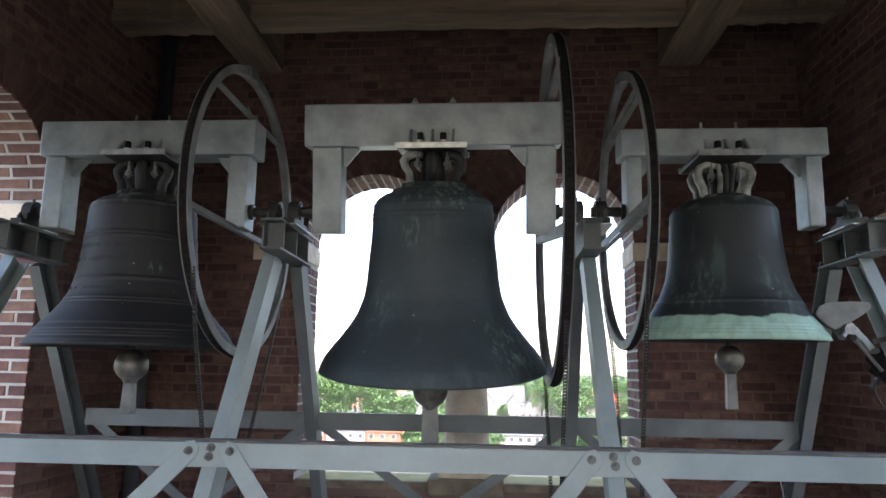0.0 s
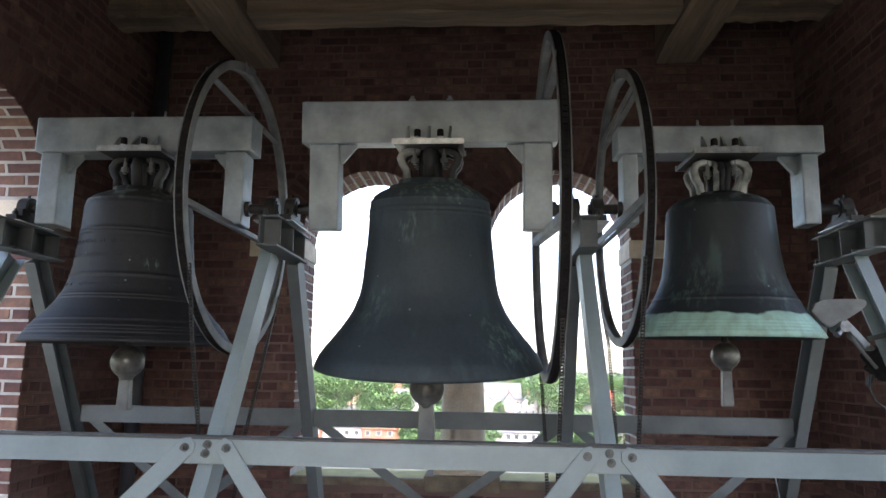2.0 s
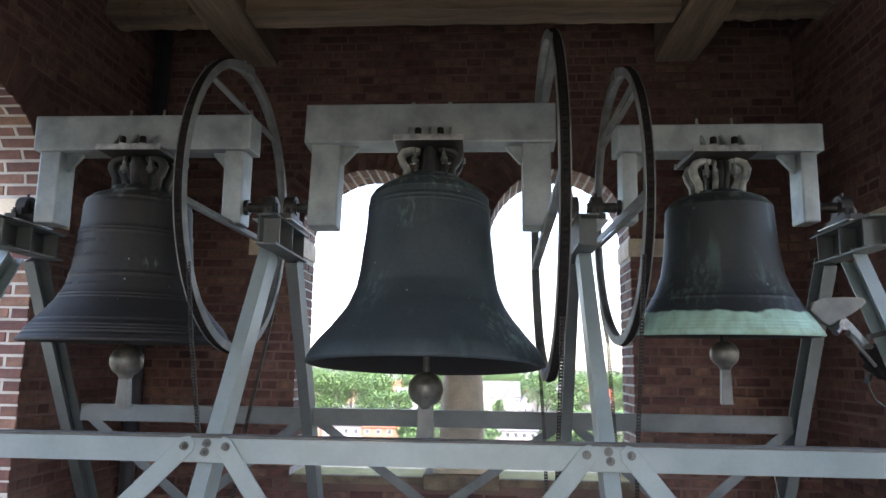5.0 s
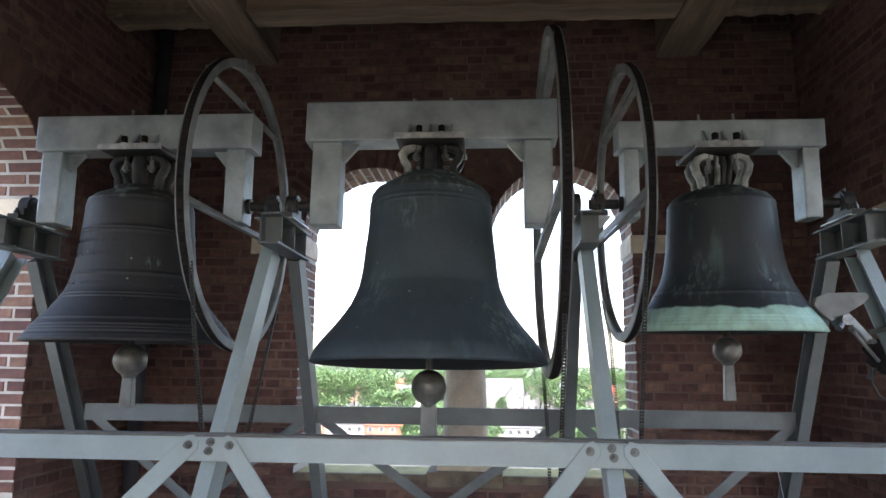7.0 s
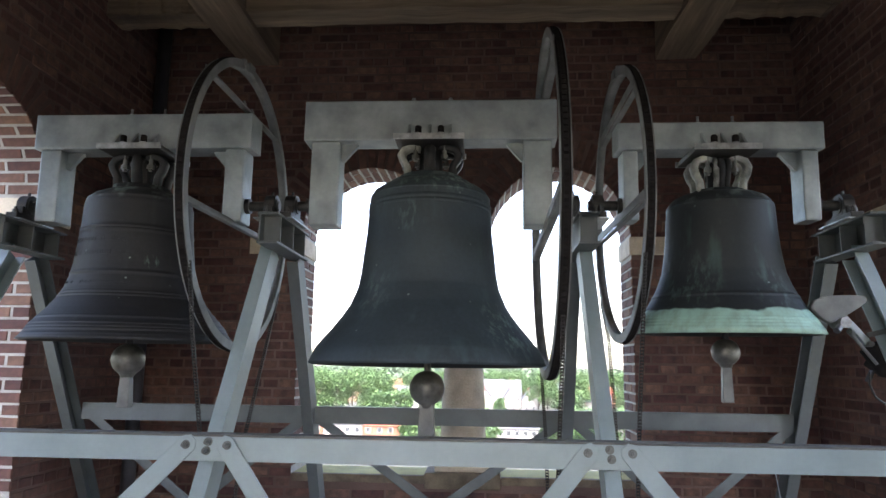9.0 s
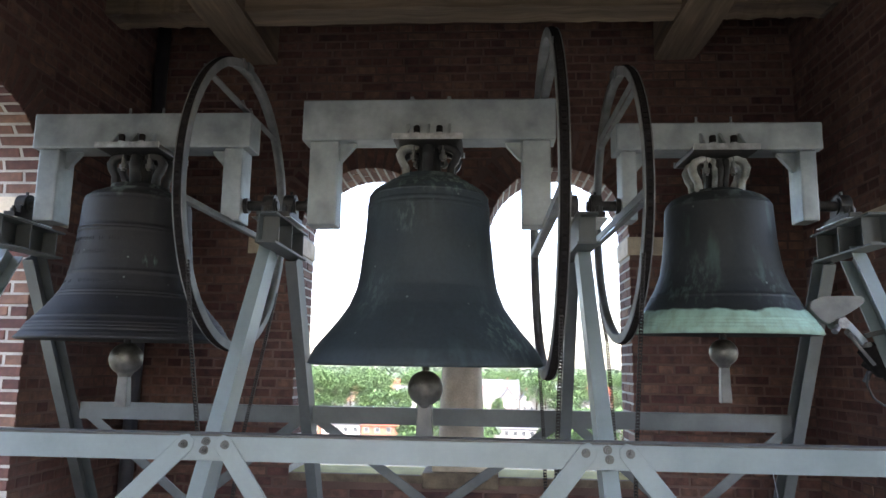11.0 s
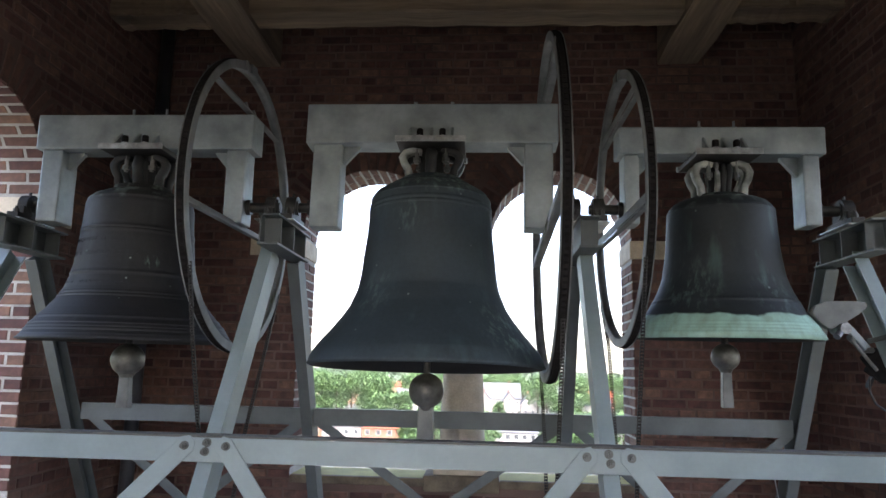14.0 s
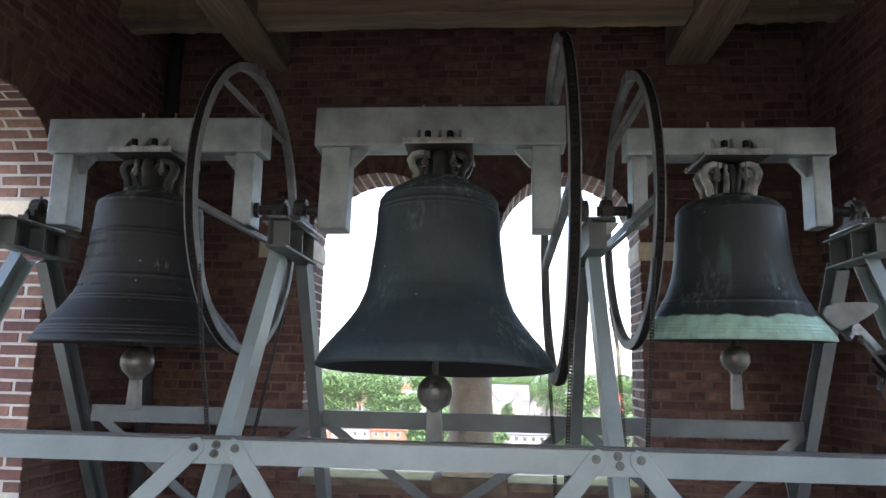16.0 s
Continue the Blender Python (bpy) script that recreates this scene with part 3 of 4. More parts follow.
def bell_profile(prof, r, h, rim, bands):
    """The outer line from the lip to the crown, with raised mouldings at bands, and back down inside."""
    pts = []
    zs = [p[1] for p in prof]
    rs = [p[0] for p in prof]
    fine = sorted(set(zs) | {b + d for b in bands for d in (-0.008, -0.005, 0.005, 0.008)} | set(np.linspace(0.05, 0.9, 40)))
    fine = [z for z in fine if 0 <= z <= zs[-1]]
    for z in fine:
        k = float(np.interp(z, zs, rs))
        k += 0.0048 * any(abs(z - b) <= 0.0055 for b in bands)
        pts.append((k * r, rim + z * h))
    inner = [(r * 0.18, rim + h * 0.90), (r * 0.44, rim + h * 0.86), (r * 0.47, rim + h * 0.75), (r * 0.5, rim + h * 0.55), (r * 0.56, rim + h * 0.4),
             (r * 0.66, rim + h * 0.25), (r * 0.80, rim + h * 0.08), (r * 0.93, rim - h * 0.004), (r * 0.97, rim - h * 0.008)]
    return pts, inner


def bell(label, xc, r, h, rim, prof, bands, bronze, hs, arms, arm_bottom, depth, wheel, chords, clap, pale=(), group="swinging bells"):
    """A bell hung on a steel headstock. All heights from the swing axis. hs: x0, x1, bottom, top; arms: two (x0, x1);
    wheel: x, radius; chords: pairs of (y, z) in the wheel's plane; clap: pivot, ball height, ball radius, tail end."""
    b = thing("church_bell", (xc, YA, ZA), label, "bell", group)
    bm = bmesh.new()
    outer, inner = bell_profile(prof, r, h, rim, bands)
    lathe(bm, inner[::-1][:1] + outer, 96)
    part("bell_body", bm, bronze, b)
    bm = bmesh.new()
    lathe(bm, [inner[-1]] + inner[::-1][1:] + [(0.001, inner[0][1] + 0.002)], 96)
    part("bell_inside", bm, INSIDE, b, "dark inner wall of the bell")
    top = rim + h
    hx0, hx1, hz0, hz1 = hs
    bm = bmesh.new()
    box(bm, ((hx0 + hx1) / 2 - xc, 0, (hz0 + hz1) / 2), (hx1 - hx0, depth, hz1 - hz0), None, 0.008)
    part("headstock", bm, GALV, b, "mottled galvanised steel box beam")
    for i, (a0, a1) in enumerate(arms):
        bm = bmesh.new()
        box(bm, ((a0 + a1) / 2 - xc, 0, (hz0 + arm_bottom) / 2 - 0.001), (a1 - a0, depth * 0.86, hz0 - arm_bottom), None, 0.008)
        part("arm", bm, GALV, b, "galvanised box-section arm")
        bm = bmesh.new()
        e = a1 if i == 0 else a0
        s = 1 if i == 0 else -1
        v = [bm.verts.new((e - xc + dx * s, dy, hz0 + dz)) for dy in (-0.012, 0.012) for dx, dz in ((0, 0), (0.075, 0), (0.075, -0.01), (0.01, -0.085), (0, -0.085))]
        bm.faces.new(v[:5]), bm.faces.new(v[5:][::-1])
        for k in range(5):
            bm.faces.new((v[k], v[(k + 1) % 5], v[5 + (k + 1) % 5], v[5 + k]))
        bmesh.ops.recalc_face_normals(bm, faces=bm.faces)
        part("gusset", bm, GALV, b)
        bm = bmesh.new()
        o = a0 if i == 0 else a1
        f = min(FRAMES, key=lambda q: abs(q - o)) - xc
        s = 1 if i == 0 else -1
        rod(bm, (o - xc + s * 0.03, 0, 0), (f + s * 0.032, 0, 0), 0.023, 20)
        rod(bm, (o - xc, 0, 0), (o - xc - s * 0.02, 0, 0), 0.036, 20)
        part("gudgeon", bm, DARKSTEEL, b, "dark steel gudgeon in its bearing")
    k = r / 0.52
    px = 0.154 * (0.5 + 0.5 * k)
    y0 = -depth / 2
    # the plate's underside shade is in its dark colour, its lit edge in the bars
    bm = bmesh.new()
    box(bm, (0, 0, hz0 - 0.014), (2 * px, depth + 0.15, 0.022), None, 0.003)
    part("clamp_plate", bm, DARKSTEEL, b, "dark clamp plate under the headstock")
    for sy in (-1, 1):
        bm = bmesh.new()
        yb = sy * (depth / 2 + 0.081)
        box(bm, (0, yb, hz0 - 0.011), (2 * px + 0.012, 0.012, 0.026), None, 0.002)
        rod(bm, (-px * 0.68, yb - 0.0085 * 1, hz0 - 0.011), (-px * 0.68, yb + 0.0085, hz0 - 0.011), 0.005, 10)
        rod(bm, (px * 0.68, yb - 0.0085, hz0 - 0.011), (px * 0.68, yb + 0.0085, hz0 - 0.011), 0.005, 10)
        part("clamp_bar", bm, BRIGHT, b, "bright steel edge bar of the clamp")
    for s in (-0.335, 0.335):
        for sy in (-1, 1):
            bm = bmesh.new()
            yb = sy * (depth / 2 + 0.042)
            rod(bm, (s * px, yb, hz0 - 0.003), (s * px, yb, hz0 + 0.001), 0.019, 20)
            rod(bm, (s * px, yb, hz0 + 0.001), (s * px, yb, hz0 + 0.017), 0.0155, 6)
            cb = part("clamp_bolt", bm, BRIGHT, b, "bright hexagonal clamp nut under a black cap")
            bm = bmesh.new()
            rod(bm, (s * px, yb, hz0 + 0.017), (s * px, yb, hz0 + 0.046), 0.0145, 16)
            rod(bm, (s * px, yb, hz0 + 0.046), (s * px, yb, hz0 + 0.050), 0.0145, 16, 0.011)
            part("bolt_cap", bm, RUBBER, cb, "black protective cap")
    for s in (-0.62, 0.0, 0.62):
        bm = bmesh.new()
        v = [bm.verts.new((s * px + dx, yy, zz)) for dx in (-0.006, 0.006) for yy, zz in ((y0 - 0.001, hz0 + 0.075), (y0 - 0.001, hz0 - 0.002), (y0 - 0.07, hz0 - 0.002))]
        bm.faces.new(v[:3]), bm.faces.new(v[3:][::-1])
        for q in range(3):
            bm.faces.new((v[q], v[(q + 1) % 3], v[3 + (q + 1) % 3], v[3 + q]))
        bmesh.ops.recalc_face_normals(bm, faces=bm.faces)
        part("rib", bm, GALV, b)
    for s in (-0.57, 0.57):
        bm = bmesh.new()
        rod(bm, (s * px, 0, hz1 - 0.002), (s * px, 0, hz1 + (0.036 if h > 0.8 else 0.05)), 0.009 if h > 0.8 else 0.006, 10)
        rod(bm, (s * px, 0, hz1 - 0.001), (s * px, 0, hz1 + 0.003), 0.024, 20)
        rod(bm, (s * px, 0, hz1 + 0.003), (s * px, 0, hz1 + 0.022), 0.018 if h > 0.8 else 0.014, 6)
        part("top_bolt", bm, BRIGHT, b, "bolt through the headstock")
    # canons: curved loops of the crown round a central stem
    zt = hz0 - 0.03
    hh = zt - top
    bm = bmesh.new()
    rod(bm, (0, 0, top - 0.035), (0, 0, zt), 0.05 * k + 0.01, 16, 0.04 * k + 0.01)
    part("crown_stem", bm, CROWN, b)
    f = 0.55 + 0.45 * k
    for sy in (-1, 1):
        for sx in (-1, 1):
            line = [(0.045, hh * 0.90), (0.085, hh * 0.95), (0.118, hh * 0.86), (0.132, hh * 0.66), (0.124, hh * 0.45), (0.106, hh * 0.24), (0.098, -0.034)]
            wid = [0.024, 0.030, 0.036, 0.038, 0.034, 0.032, 0.036]
            bm = bmesh.new()
            rings = []
            for q, ((u, v), w) in enumerate(zip(line, wid)):
                p0, p1 = line[max(0, q - 1)], line[min(len(line) - 1, q + 1)]
                t = Vector((p1[0] - p0[0], p1[1] - p0[1])).normalized()
                n = Vector((-t.y, t.x)) * w * f / 2
                ring = []
                for du, dy in ((-1, -0.7), (-0.7, -1), (0.7, -1), (1, -0.7), (1, 0.7), (0.7, 1), (-0.7, 1), (-1, 0.7)):
                    ring.append(bm.verts.new((sx * (u * f + n.x * du), sy * 0.05 * f + dy * 0.021 * f, top + v + n.y * du)))
                rings.append(ring)
            for r0, r1 in zip(rings, rings[1:]):
                for j in range(8):
                    bm.faces.new((r0[j], r0[(j + 1) % 8], r1[(j + 1) % 8], r1[j])).smooth = True
            bm.faces.new(rings[0]), bm.faces.new(rings[-1])
            bmesh.ops.recalc_face_normals(bm, faces=bm.faces)
            part("canon", bm, CANON if (sx, sy) in pale else CROWN, b)
            bm = bmesh.new()
            rod(bm, (sx * 0.066 * f, sy * 0.062 * f, top + hh * 0.42), (sx * 0.066 * f, sy * 0.062 * f, zt), 0.010 * f, 10)
            rod(bm, (sx * 0.066 * f, sy * 0.062 * f, top + hh * 0.50), (sx * 0.066 * f, sy * 0.062 * f, top + hh * 0.64), 0.019 * f, 6)
            part("hanger_bolt", bm, IRON, b, "hanger bolt with a hexagonal nut")
    for sy in (-1, 1):
        for sx in ((-1, 0, 1) if len(pale) > 1 else (0,)):
            bm = bmesh.new()
            tube(bm, [(sx * 0.024 * f, sy * 0.03, top - 0.034), (sx * 0.026 * f, sy * 0.066 * f, top + hh * 0.3), (sx * 0.030 * f, sy * 0.078 * f, top + hh * 0.6), (sx * 0.032 * f, sy * 0.066 * f, top + hh * 0.86), (sx * 0.02 * f, sy * 0.02, top + hh * 0.96)], (0.0145 if len(pale) > 1 else 0.027) * f, 12)
            part("canon", bm, CANON if len(pale) > 1 and sx < 0 else CROWN, b)
    # the chain wheel, beside the arm
    wx, wr, hw = wheel[0] - xc, wheel[1], wheel[2]
    n = 96
    bm = bmesh.new()
    gw = hw - 0.004
    prof2 = [(-hw, wr - 0.038), (-hw, wr), (-gw, wr), (-gw, wr - 0.032), (gw, wr - 0.032), (gw, wr), (hw, wr), (hw, wr - 0.038)]
    rings = []
    for q in range(n):
        a = 2 * math.pi * q / n
        rings.append([bm.verts.new((wx + dx, rr * math.cos(a), rr * math.sin(a))) for dx, rr in prof2])
    for q in range(n):
        r0, r1 = rings[q], rings[(q + 1) % n]
        for j in range(8):
            fc = bm.faces.new((r0[j], r0[(j + 1) % 8], r1[(j + 1) % 8], r1[j]))
            fc.smooth = j == 7 or j == 3
    bmesh.ops.recalc_face_normals(bm, faces=bm.faces)
    wheel_rim = part("wheel_rim", bm, WEATHERED, b, "galvanised channel-section chain wheel")
    bm = bmesh.new()
    rings = []
    teeth = 2 * int(math.pi * wr / 0.0127)
    for q in range(teeth):
        a = 2 * math.pi * q / teeth
        lift = 0.004 if q % 2 else -0.003
        rings.append([bm.verts.new((wx + dx, rr * math.cos(a), rr * math.sin(a))) for dx, rr in
                      ((-gw + 0.0005, wr - 0.03), (-gw + 0.0005, wr - 0.002), (-0.009, wr - 0.001), (-0.008, wr + lift), (0.008, wr + lift), (0.009, wr - 0.001), (gw - 0.0005, wr - 0.002), (gw - 0.0005, wr - 0.03))])
    for q in range(teeth):
        r0, r1 = rings[q], rings[(q + 1) % teeth]
        for j in range(8):
            bm.faces.new((r0[j], r0[(j + 1) % 8], r1[(j + 1) % 8], r1[j]))
    bmesh.ops.recalc_face_normals(bm, faces=bm.faces)
    part("groove_lining", bm, RUBBER, wheel_rim, "black chain bedded in the groove of the wheel")
    if h < 0.8:
        # the riveted joint of the rim
        bm = bmesh.new()
        for a, l in ((93, 0.075), (101, 0.03)):
            m = Matrix.Rotation(radians(a - 90), 3, "X")
            box(bm, m @ Vector((0, 0, wr - 0.012)) + Vector((wx, 0, 0)), (2 * hw + 0.012, l, 0.046), m, 0.004)
        part("rim_joint", bm, WEATHERED, wheel_rim, "bolted joint of the wheel rim")
    for (ya, za), (yb, zb) in chords:
        bm = bmesh.new()
        bar(bm, (wx, ya, za), (wx, yb, zb), 2 * hw - 0.012, 0.008, (1, 0, 0))
        d = (Vector((0, yb, zb)) - Vector((0, ya, za))).normalized()
        nrm = Vector((0, -d.z, d.y)) * 0.018
        bar(bm, Vector((wx - 0.018, ya, za)) + nrm, Vector((wx - 0.018, yb, zb)) + nrm, 0.006, 0.036, (1, 0, 0))
        if za > 0.2:
            for yy in (-0.06, 0.05):
                nut(bm, (wx, yy, za + 0.004), (0, 0, 1), 0.012, 0.016)
        part("wheel_spoke", bm, WEATHERED, wheel_rim, "flat steel strut of the wheel")
    # the clapper
    piv, bz, br, tail = clap
    c = new("clapper")
    c.parent = b
    c.location = (0, 0, piv)
    bm = bmesh.new()
    rod(bm, (0, 0, 0), (0, 0, bz - piv + br * 0.7), 0.013, 12, 0.015)
    # on the still bells the shaft's dark colour is the shade under the rim
    part("shaft", bm, IRON if h > 0.8 else DARKSTEEL, c)
    bm = bmesh.new()
    bmesh.ops.create_uvsphere(bm, u_segments=32, v_segments=20, radius=br, matrix=Matrix.Translation((0, 0, bz - piv)) @ Matrix.Diagonal((1, 1, 0.98, 1)))
    for fc in bm.faces:
        fc.smooth = True
    rod(bm, (-br * 0.1, -br * 0.93, bz - piv + br * 0.3), (-br * 0.1, -br * 0.99, bz - piv + br * 0.32), br * 0.12, 14)
    part("ball", bm, BALL, c, "worn round iron clapper ball")
    bm = bmesh.new()
    z0, z1 = bz - piv - br * 0.8, tail - piv
    rod(bm, (0, 0, z0 + br * 0.12), (0, 0, z0 - br * 0.30), br * 0.60, 20, br * 0.36)
    wa, wb = (br * 0.40, br * 0.52) if h > 0.8 else (br * 0.30, br * 0.38)
    part("collar", bm, BALL, c)
    bm = bmesh.new()
    v = [bm.verts.new((sx * w, sy * w * 0.8, z)) for z, w in ((z0, wa), (z1, wb)) for sx, sy in ((-1, -1), (1, -1), (1, 1), (-1, 1))]
    bm.faces.new(v[:4]), bm.faces.new(v[4:])
    for q in range(4):
        bm.faces.new((v[q], v[(q + 1) % 4], v[4 + (q + 1) % 4], v[4 + q]))
    bmesh.ops.recalc_face_normals(bm, faces=bm.faces)
    bmesh.ops.bevel(bm, geom=list(bm.edges), offset=0.002, segments=1, affect="EDGES")
    part("flight", bm, IRON, c, "tapered iron tail of the clapper")
    return b, c


bell_mid, clapper_mid = bell(
    "large swinging bronze bell with dark green patina", -0.266, 0.519, 0.865, -0.72, PROF_M, (0.79, 0.815, 0.865), BRONZE_B,
    (-0.857, 0.315, 0.298, 0.492), ((-0.82, -0.685), (0.16, 0.29)), -0.10, 0.135, (0.270, 0.778, 0.0215),
    (((-0.585, 0.505), (0.585, 0.505)), ((-0.76, -0.125), (0.76, -0.125))), (0.04, -0.814, 0.078, -1.135), ((-1, -1),))
bell_left, clapper_left = bell(
    "black bronze bell hanging still on a galvanised headstock", -1.642, 0.457, 0.73, -0.63, PROF_L, (0.035, 0.055, 0.075, 0.095, 0.13, 0.26, 0.28, 0.40, 0.66, 0.68, 0.88), BRONZE_A,
    (-2.15, -1.10, 0.263, 0.432), ((-2.12, -2.018), (-1.223, -1.132)), -0.084, 0.15, (-1.150, 0.674, 0.0195),
    (((-0.47, 0.465), (0.48, 0.465)), ((-0.65, -0.112), (0.65, -0.112))), (0.03, -0.715, 0.074, -0.93))
bell_right, clapper_right = bell(
    "small bronze bell with a mint green verdigris lip", 1.034, 0.398, 0.635, -0.57, PROF_R, (0.03, 0.05, 0.07, 0.09, 0.245, 0.88), BRONZE_C,
    (0.580, 1.4795, 0.242, 0.367), ((0.603, 0.669), (1.380, 1.451)), -0.075, 0.15, (0.595, 0.617, 0.0185),
    (((-0.45, 0.395), (0.44, 0.395)), ((-0.59, -0.092), (0.59, -0.092))), (0.03, -0.65, 0.060, -0.865), ((-1, -1), (1, -1), (-1, 1), (1, 1)))

# worn lines of raised lettering round the still bell, too worn to read
rnd = random.Random(5)
outer = bell_profile(PROF_L, 0.457, 0.73, -0.63, ())[0]
bm = bmesh.new()
for zc, hh in ((-0.195, 0.018), (-0.255, 0.018), (-0.385, 0.013)):
    rr = float(np.interp(zc, [p[1] for p in outer], [p[0] for p in outer]))
    lean = math.atan2(float(np.interp(zc - 0.01, [p[1] for p in outer], [p[0] for p in outer])) - rr, 0.01)
    a = radians(180 + rnd.uniform(8, 20))
    while a < radians(300):
        if rnd.random() < 0.83:
            m = Matrix.Translation((rr * math.cos(a), rr * math.sin(a), zc)) @ Matrix.Rotation(a + math.pi / 2, 4, "Z") @ Matrix.Rotation(-lean, 4, "X")
            w = rnd.uniform(0.008, 0.014)
            for dx in (-w / 2, w / 2):
                box(bm, m @ Vector((dx, 0, 0)), (0.003, 0.0022, hh), m.to_3x3())
            box(bm, m @ Vector((0, 0, rnd.choice((-1, 0, 1)) * hh * 0.4)), (w, 0.0022, 0.003), m.to_3x3())
        a += 0.023 / rr
tagged(part("inscription", bm, BRONZE_A, bell_left, "raised worn lettering on the bell"), kind="stuff")
bell_left.rotation_euler.x, bell_right.rotation_euler.x = radians(0.6), radians(1.4)


# ---- chains, hammer, wire ----
def chain(label, x, strands):
    """A drive chain in its two strands (y, z), built link by link."""
    c = thing("drive_chain", (x, 3.0, 0.62), label, "chain", "drive chains")
    for pts in strands:
        bm = bmesh.new()
        flip = 0
        for (ya, za), (yb, zb) in zip(pts, pts[1:]):
            a, b = Vector((0, ya - 3.0, za - 0.62)), Vector((0, yb - 3.0, zb - 0.62))
            n = max(1, int((b - a).length / 0.0127))
            for i in range(n):
                p, q = a.lerp(b, i / n), a.lerp(b, (i + 1.35) / n)
                flip = 1 - flip
                for sx in (-1, 1):
                    bar(bm, p + Vector((sx * (0.005 + 0.002 * flip), 0, 0)), q + Vector((sx * (0.005 + 0.002 * flip), 0, 0)), 0.0018, 0.010, (1, 0, 0), 0)
                rod(bm, p + Vector((-0.008, 0, 0)), p + Vector((0.008, 0, 0)), 0.0042, 6)
        part("strand", bm, CHAIN, c)
    bm = bmesh.new()
    rod(bm, (-0.02, 0, 0), (0.02, 0, 0), 0.05, 20)
    rod(bm, (-0.05, 0, 0), (0.05, 0, 0), 0.018, 14)
    box(bm, (0, 0, -0.33), (0.1, 0.14, 0.58), None, 0.01)
    part("sprocket", bm, DARKSTEEL, c, "dark sprocket on its drive block")


chain("black oiled roller chain below the still bell's wheel", -1.132, [[(2.53, 1.98), (2.62, 1.67), (2.746, 1.32), (2.95, 0.62)], [(3.66, 1.97), (3.516, 1.70), (3.27, 1.27), (3.05, 0.62)]])
chain("black oiled roller chain below the swinging bell's wheel", 0.266, [[(2.47, 1.78), (2.52, 1.62), (2.66, 1.35), (2.95, 0.62)], [(3.72, 1.85), (3.518, 1.596), (3.29, 1.29), (3.05, 0.62)]])
chain("black oiled roller chain below the small bell's wheel", 0.58, [[(2.56, 2.02), (2.662, 1.705), (2.775, 1.344), (2.95, 0.62)], [(3.57, 1.93), (3.387, 1.73), (3.255, 1.30), (3.05, 0.62)]])

ham = thing("striking_hammer", (1.455, 2.98, 1.6), "grey steel bell hammer with a fan-shaped head on a pivoting arm", "hammer")
bm = bmesh.new()
v = []
for y in (-0.075, -0.045):
    v.append([bm.verts.new((x - 1.545, y, z - 1.6)) for x, z in ((1.405, 1.855), (1.418, 1.885), (1.47, 1.905), (1.56, 1.908), (1.625, 1.905), (1.63, 1.885), (1.60, 1.86), (1.545, 1.825), (1.475, 1.79), (1.44, 1.815))])
bm.faces.new(v[0]), bm.faces.new(v[1][::-1])
for k in range(10):
    bm.faces.new((v[0][k], v[0][(k + 1) % 10], v[1][(k + 1) % 10], v[1][k]))
bmesh.ops.recalc_face_normals(bm, faces=bm.faces)
bmesh.ops.bevel(bm, geom=list(bm.edges), offset=0.004, segments=2, affect="EDGES")
part("hammer_head", bm, IRON, ham, "worn pale grey hammer head")
part("hinge", made((rod, (-0.02, -0.10, 0.195), (-0.02, 0.0, 0.195), 0.022, 16), (rod, (-0.06, -0.10, 0.16), (0.0, -0.06, 0.215), 0.014, 12)), ZINC, ham)
part("lever", made((bar, (0.005, -0.06, 0.20), (0.075, -0.06, 0.115), 0.026, 0.028, (0, 1, 0), 0.006)), GALV, ham, "pale worn hammer lever")
part("link_rod", made((rod, (0.0, -0.09, 0.15), (0.09, -0.09, 0.03), 0.007, 10), (rod, (-0.012, -0.10, 0.16), (0.012, -0.08, 0.145), 0.012, 10)), IRON, ham)
part("magnet", made((rod, (0.095, -0.03, 0.10), (0.165, -0.03, 0.005), 0.040, 20), (rod, (0.165, -0.03, 0.005), (0.19, -0.03, -0.03), 0.026, 18), (box, (0.17, 0.01, 0.05), (0.09, 0.06, 0.12), Euler((0, radians(37), 0)).to_matrix(), 0.01)), RUBBER, ham, "black pull magnet")
part("clevis", made((bar, (0.07, -0.075, 0.145), (0.15, -0.075, 0.165), 0.012, 0.02, (0, 1, 0), 0.003), (rod, (0.075, -0.095, 0.11), (0.075, -0.03, 0.11), 0.011, 12)), IRON, ham)
part("bracket", made((bar, (0.20, 0.03, 0.14), (0.11, 0.03, -0.04), 0.03, 0.012, (0, 1, 0), 0.002)), DARKSTEEL, ham)
part("cable", made((tube, [(0.08, -0.05, 0.0), (0.075, -0.05, -0.05), (0.09, -0.06, -0.10), (0.13, -0.06, -0.13), (0.19, -0.05, -0.14), (0.26, -0.02, -0.11)], 0.004, 8)), DARKSTEEL, ham, "thin black cable")
wire = part("pull_wire", made((tube, [(1.02, 2.62, 1.24), (1.06, 2.6, 0.9), (1.1, 2.6, 0.0)], 0.0018, 6)), BRIGHT)
tagged(wire, "thin bright pull wire running down to the floor", "wire")

# ---- bird mesh in the north opening ----
m, length, mid = WALLS["wall_north"]
bm = bmesh.new()
lo, hi, y = mid - 1.11, mid + 1.105, WALL - 0.03
step, hgt = 0.0185, 1.56
k = -int(hgt / step)
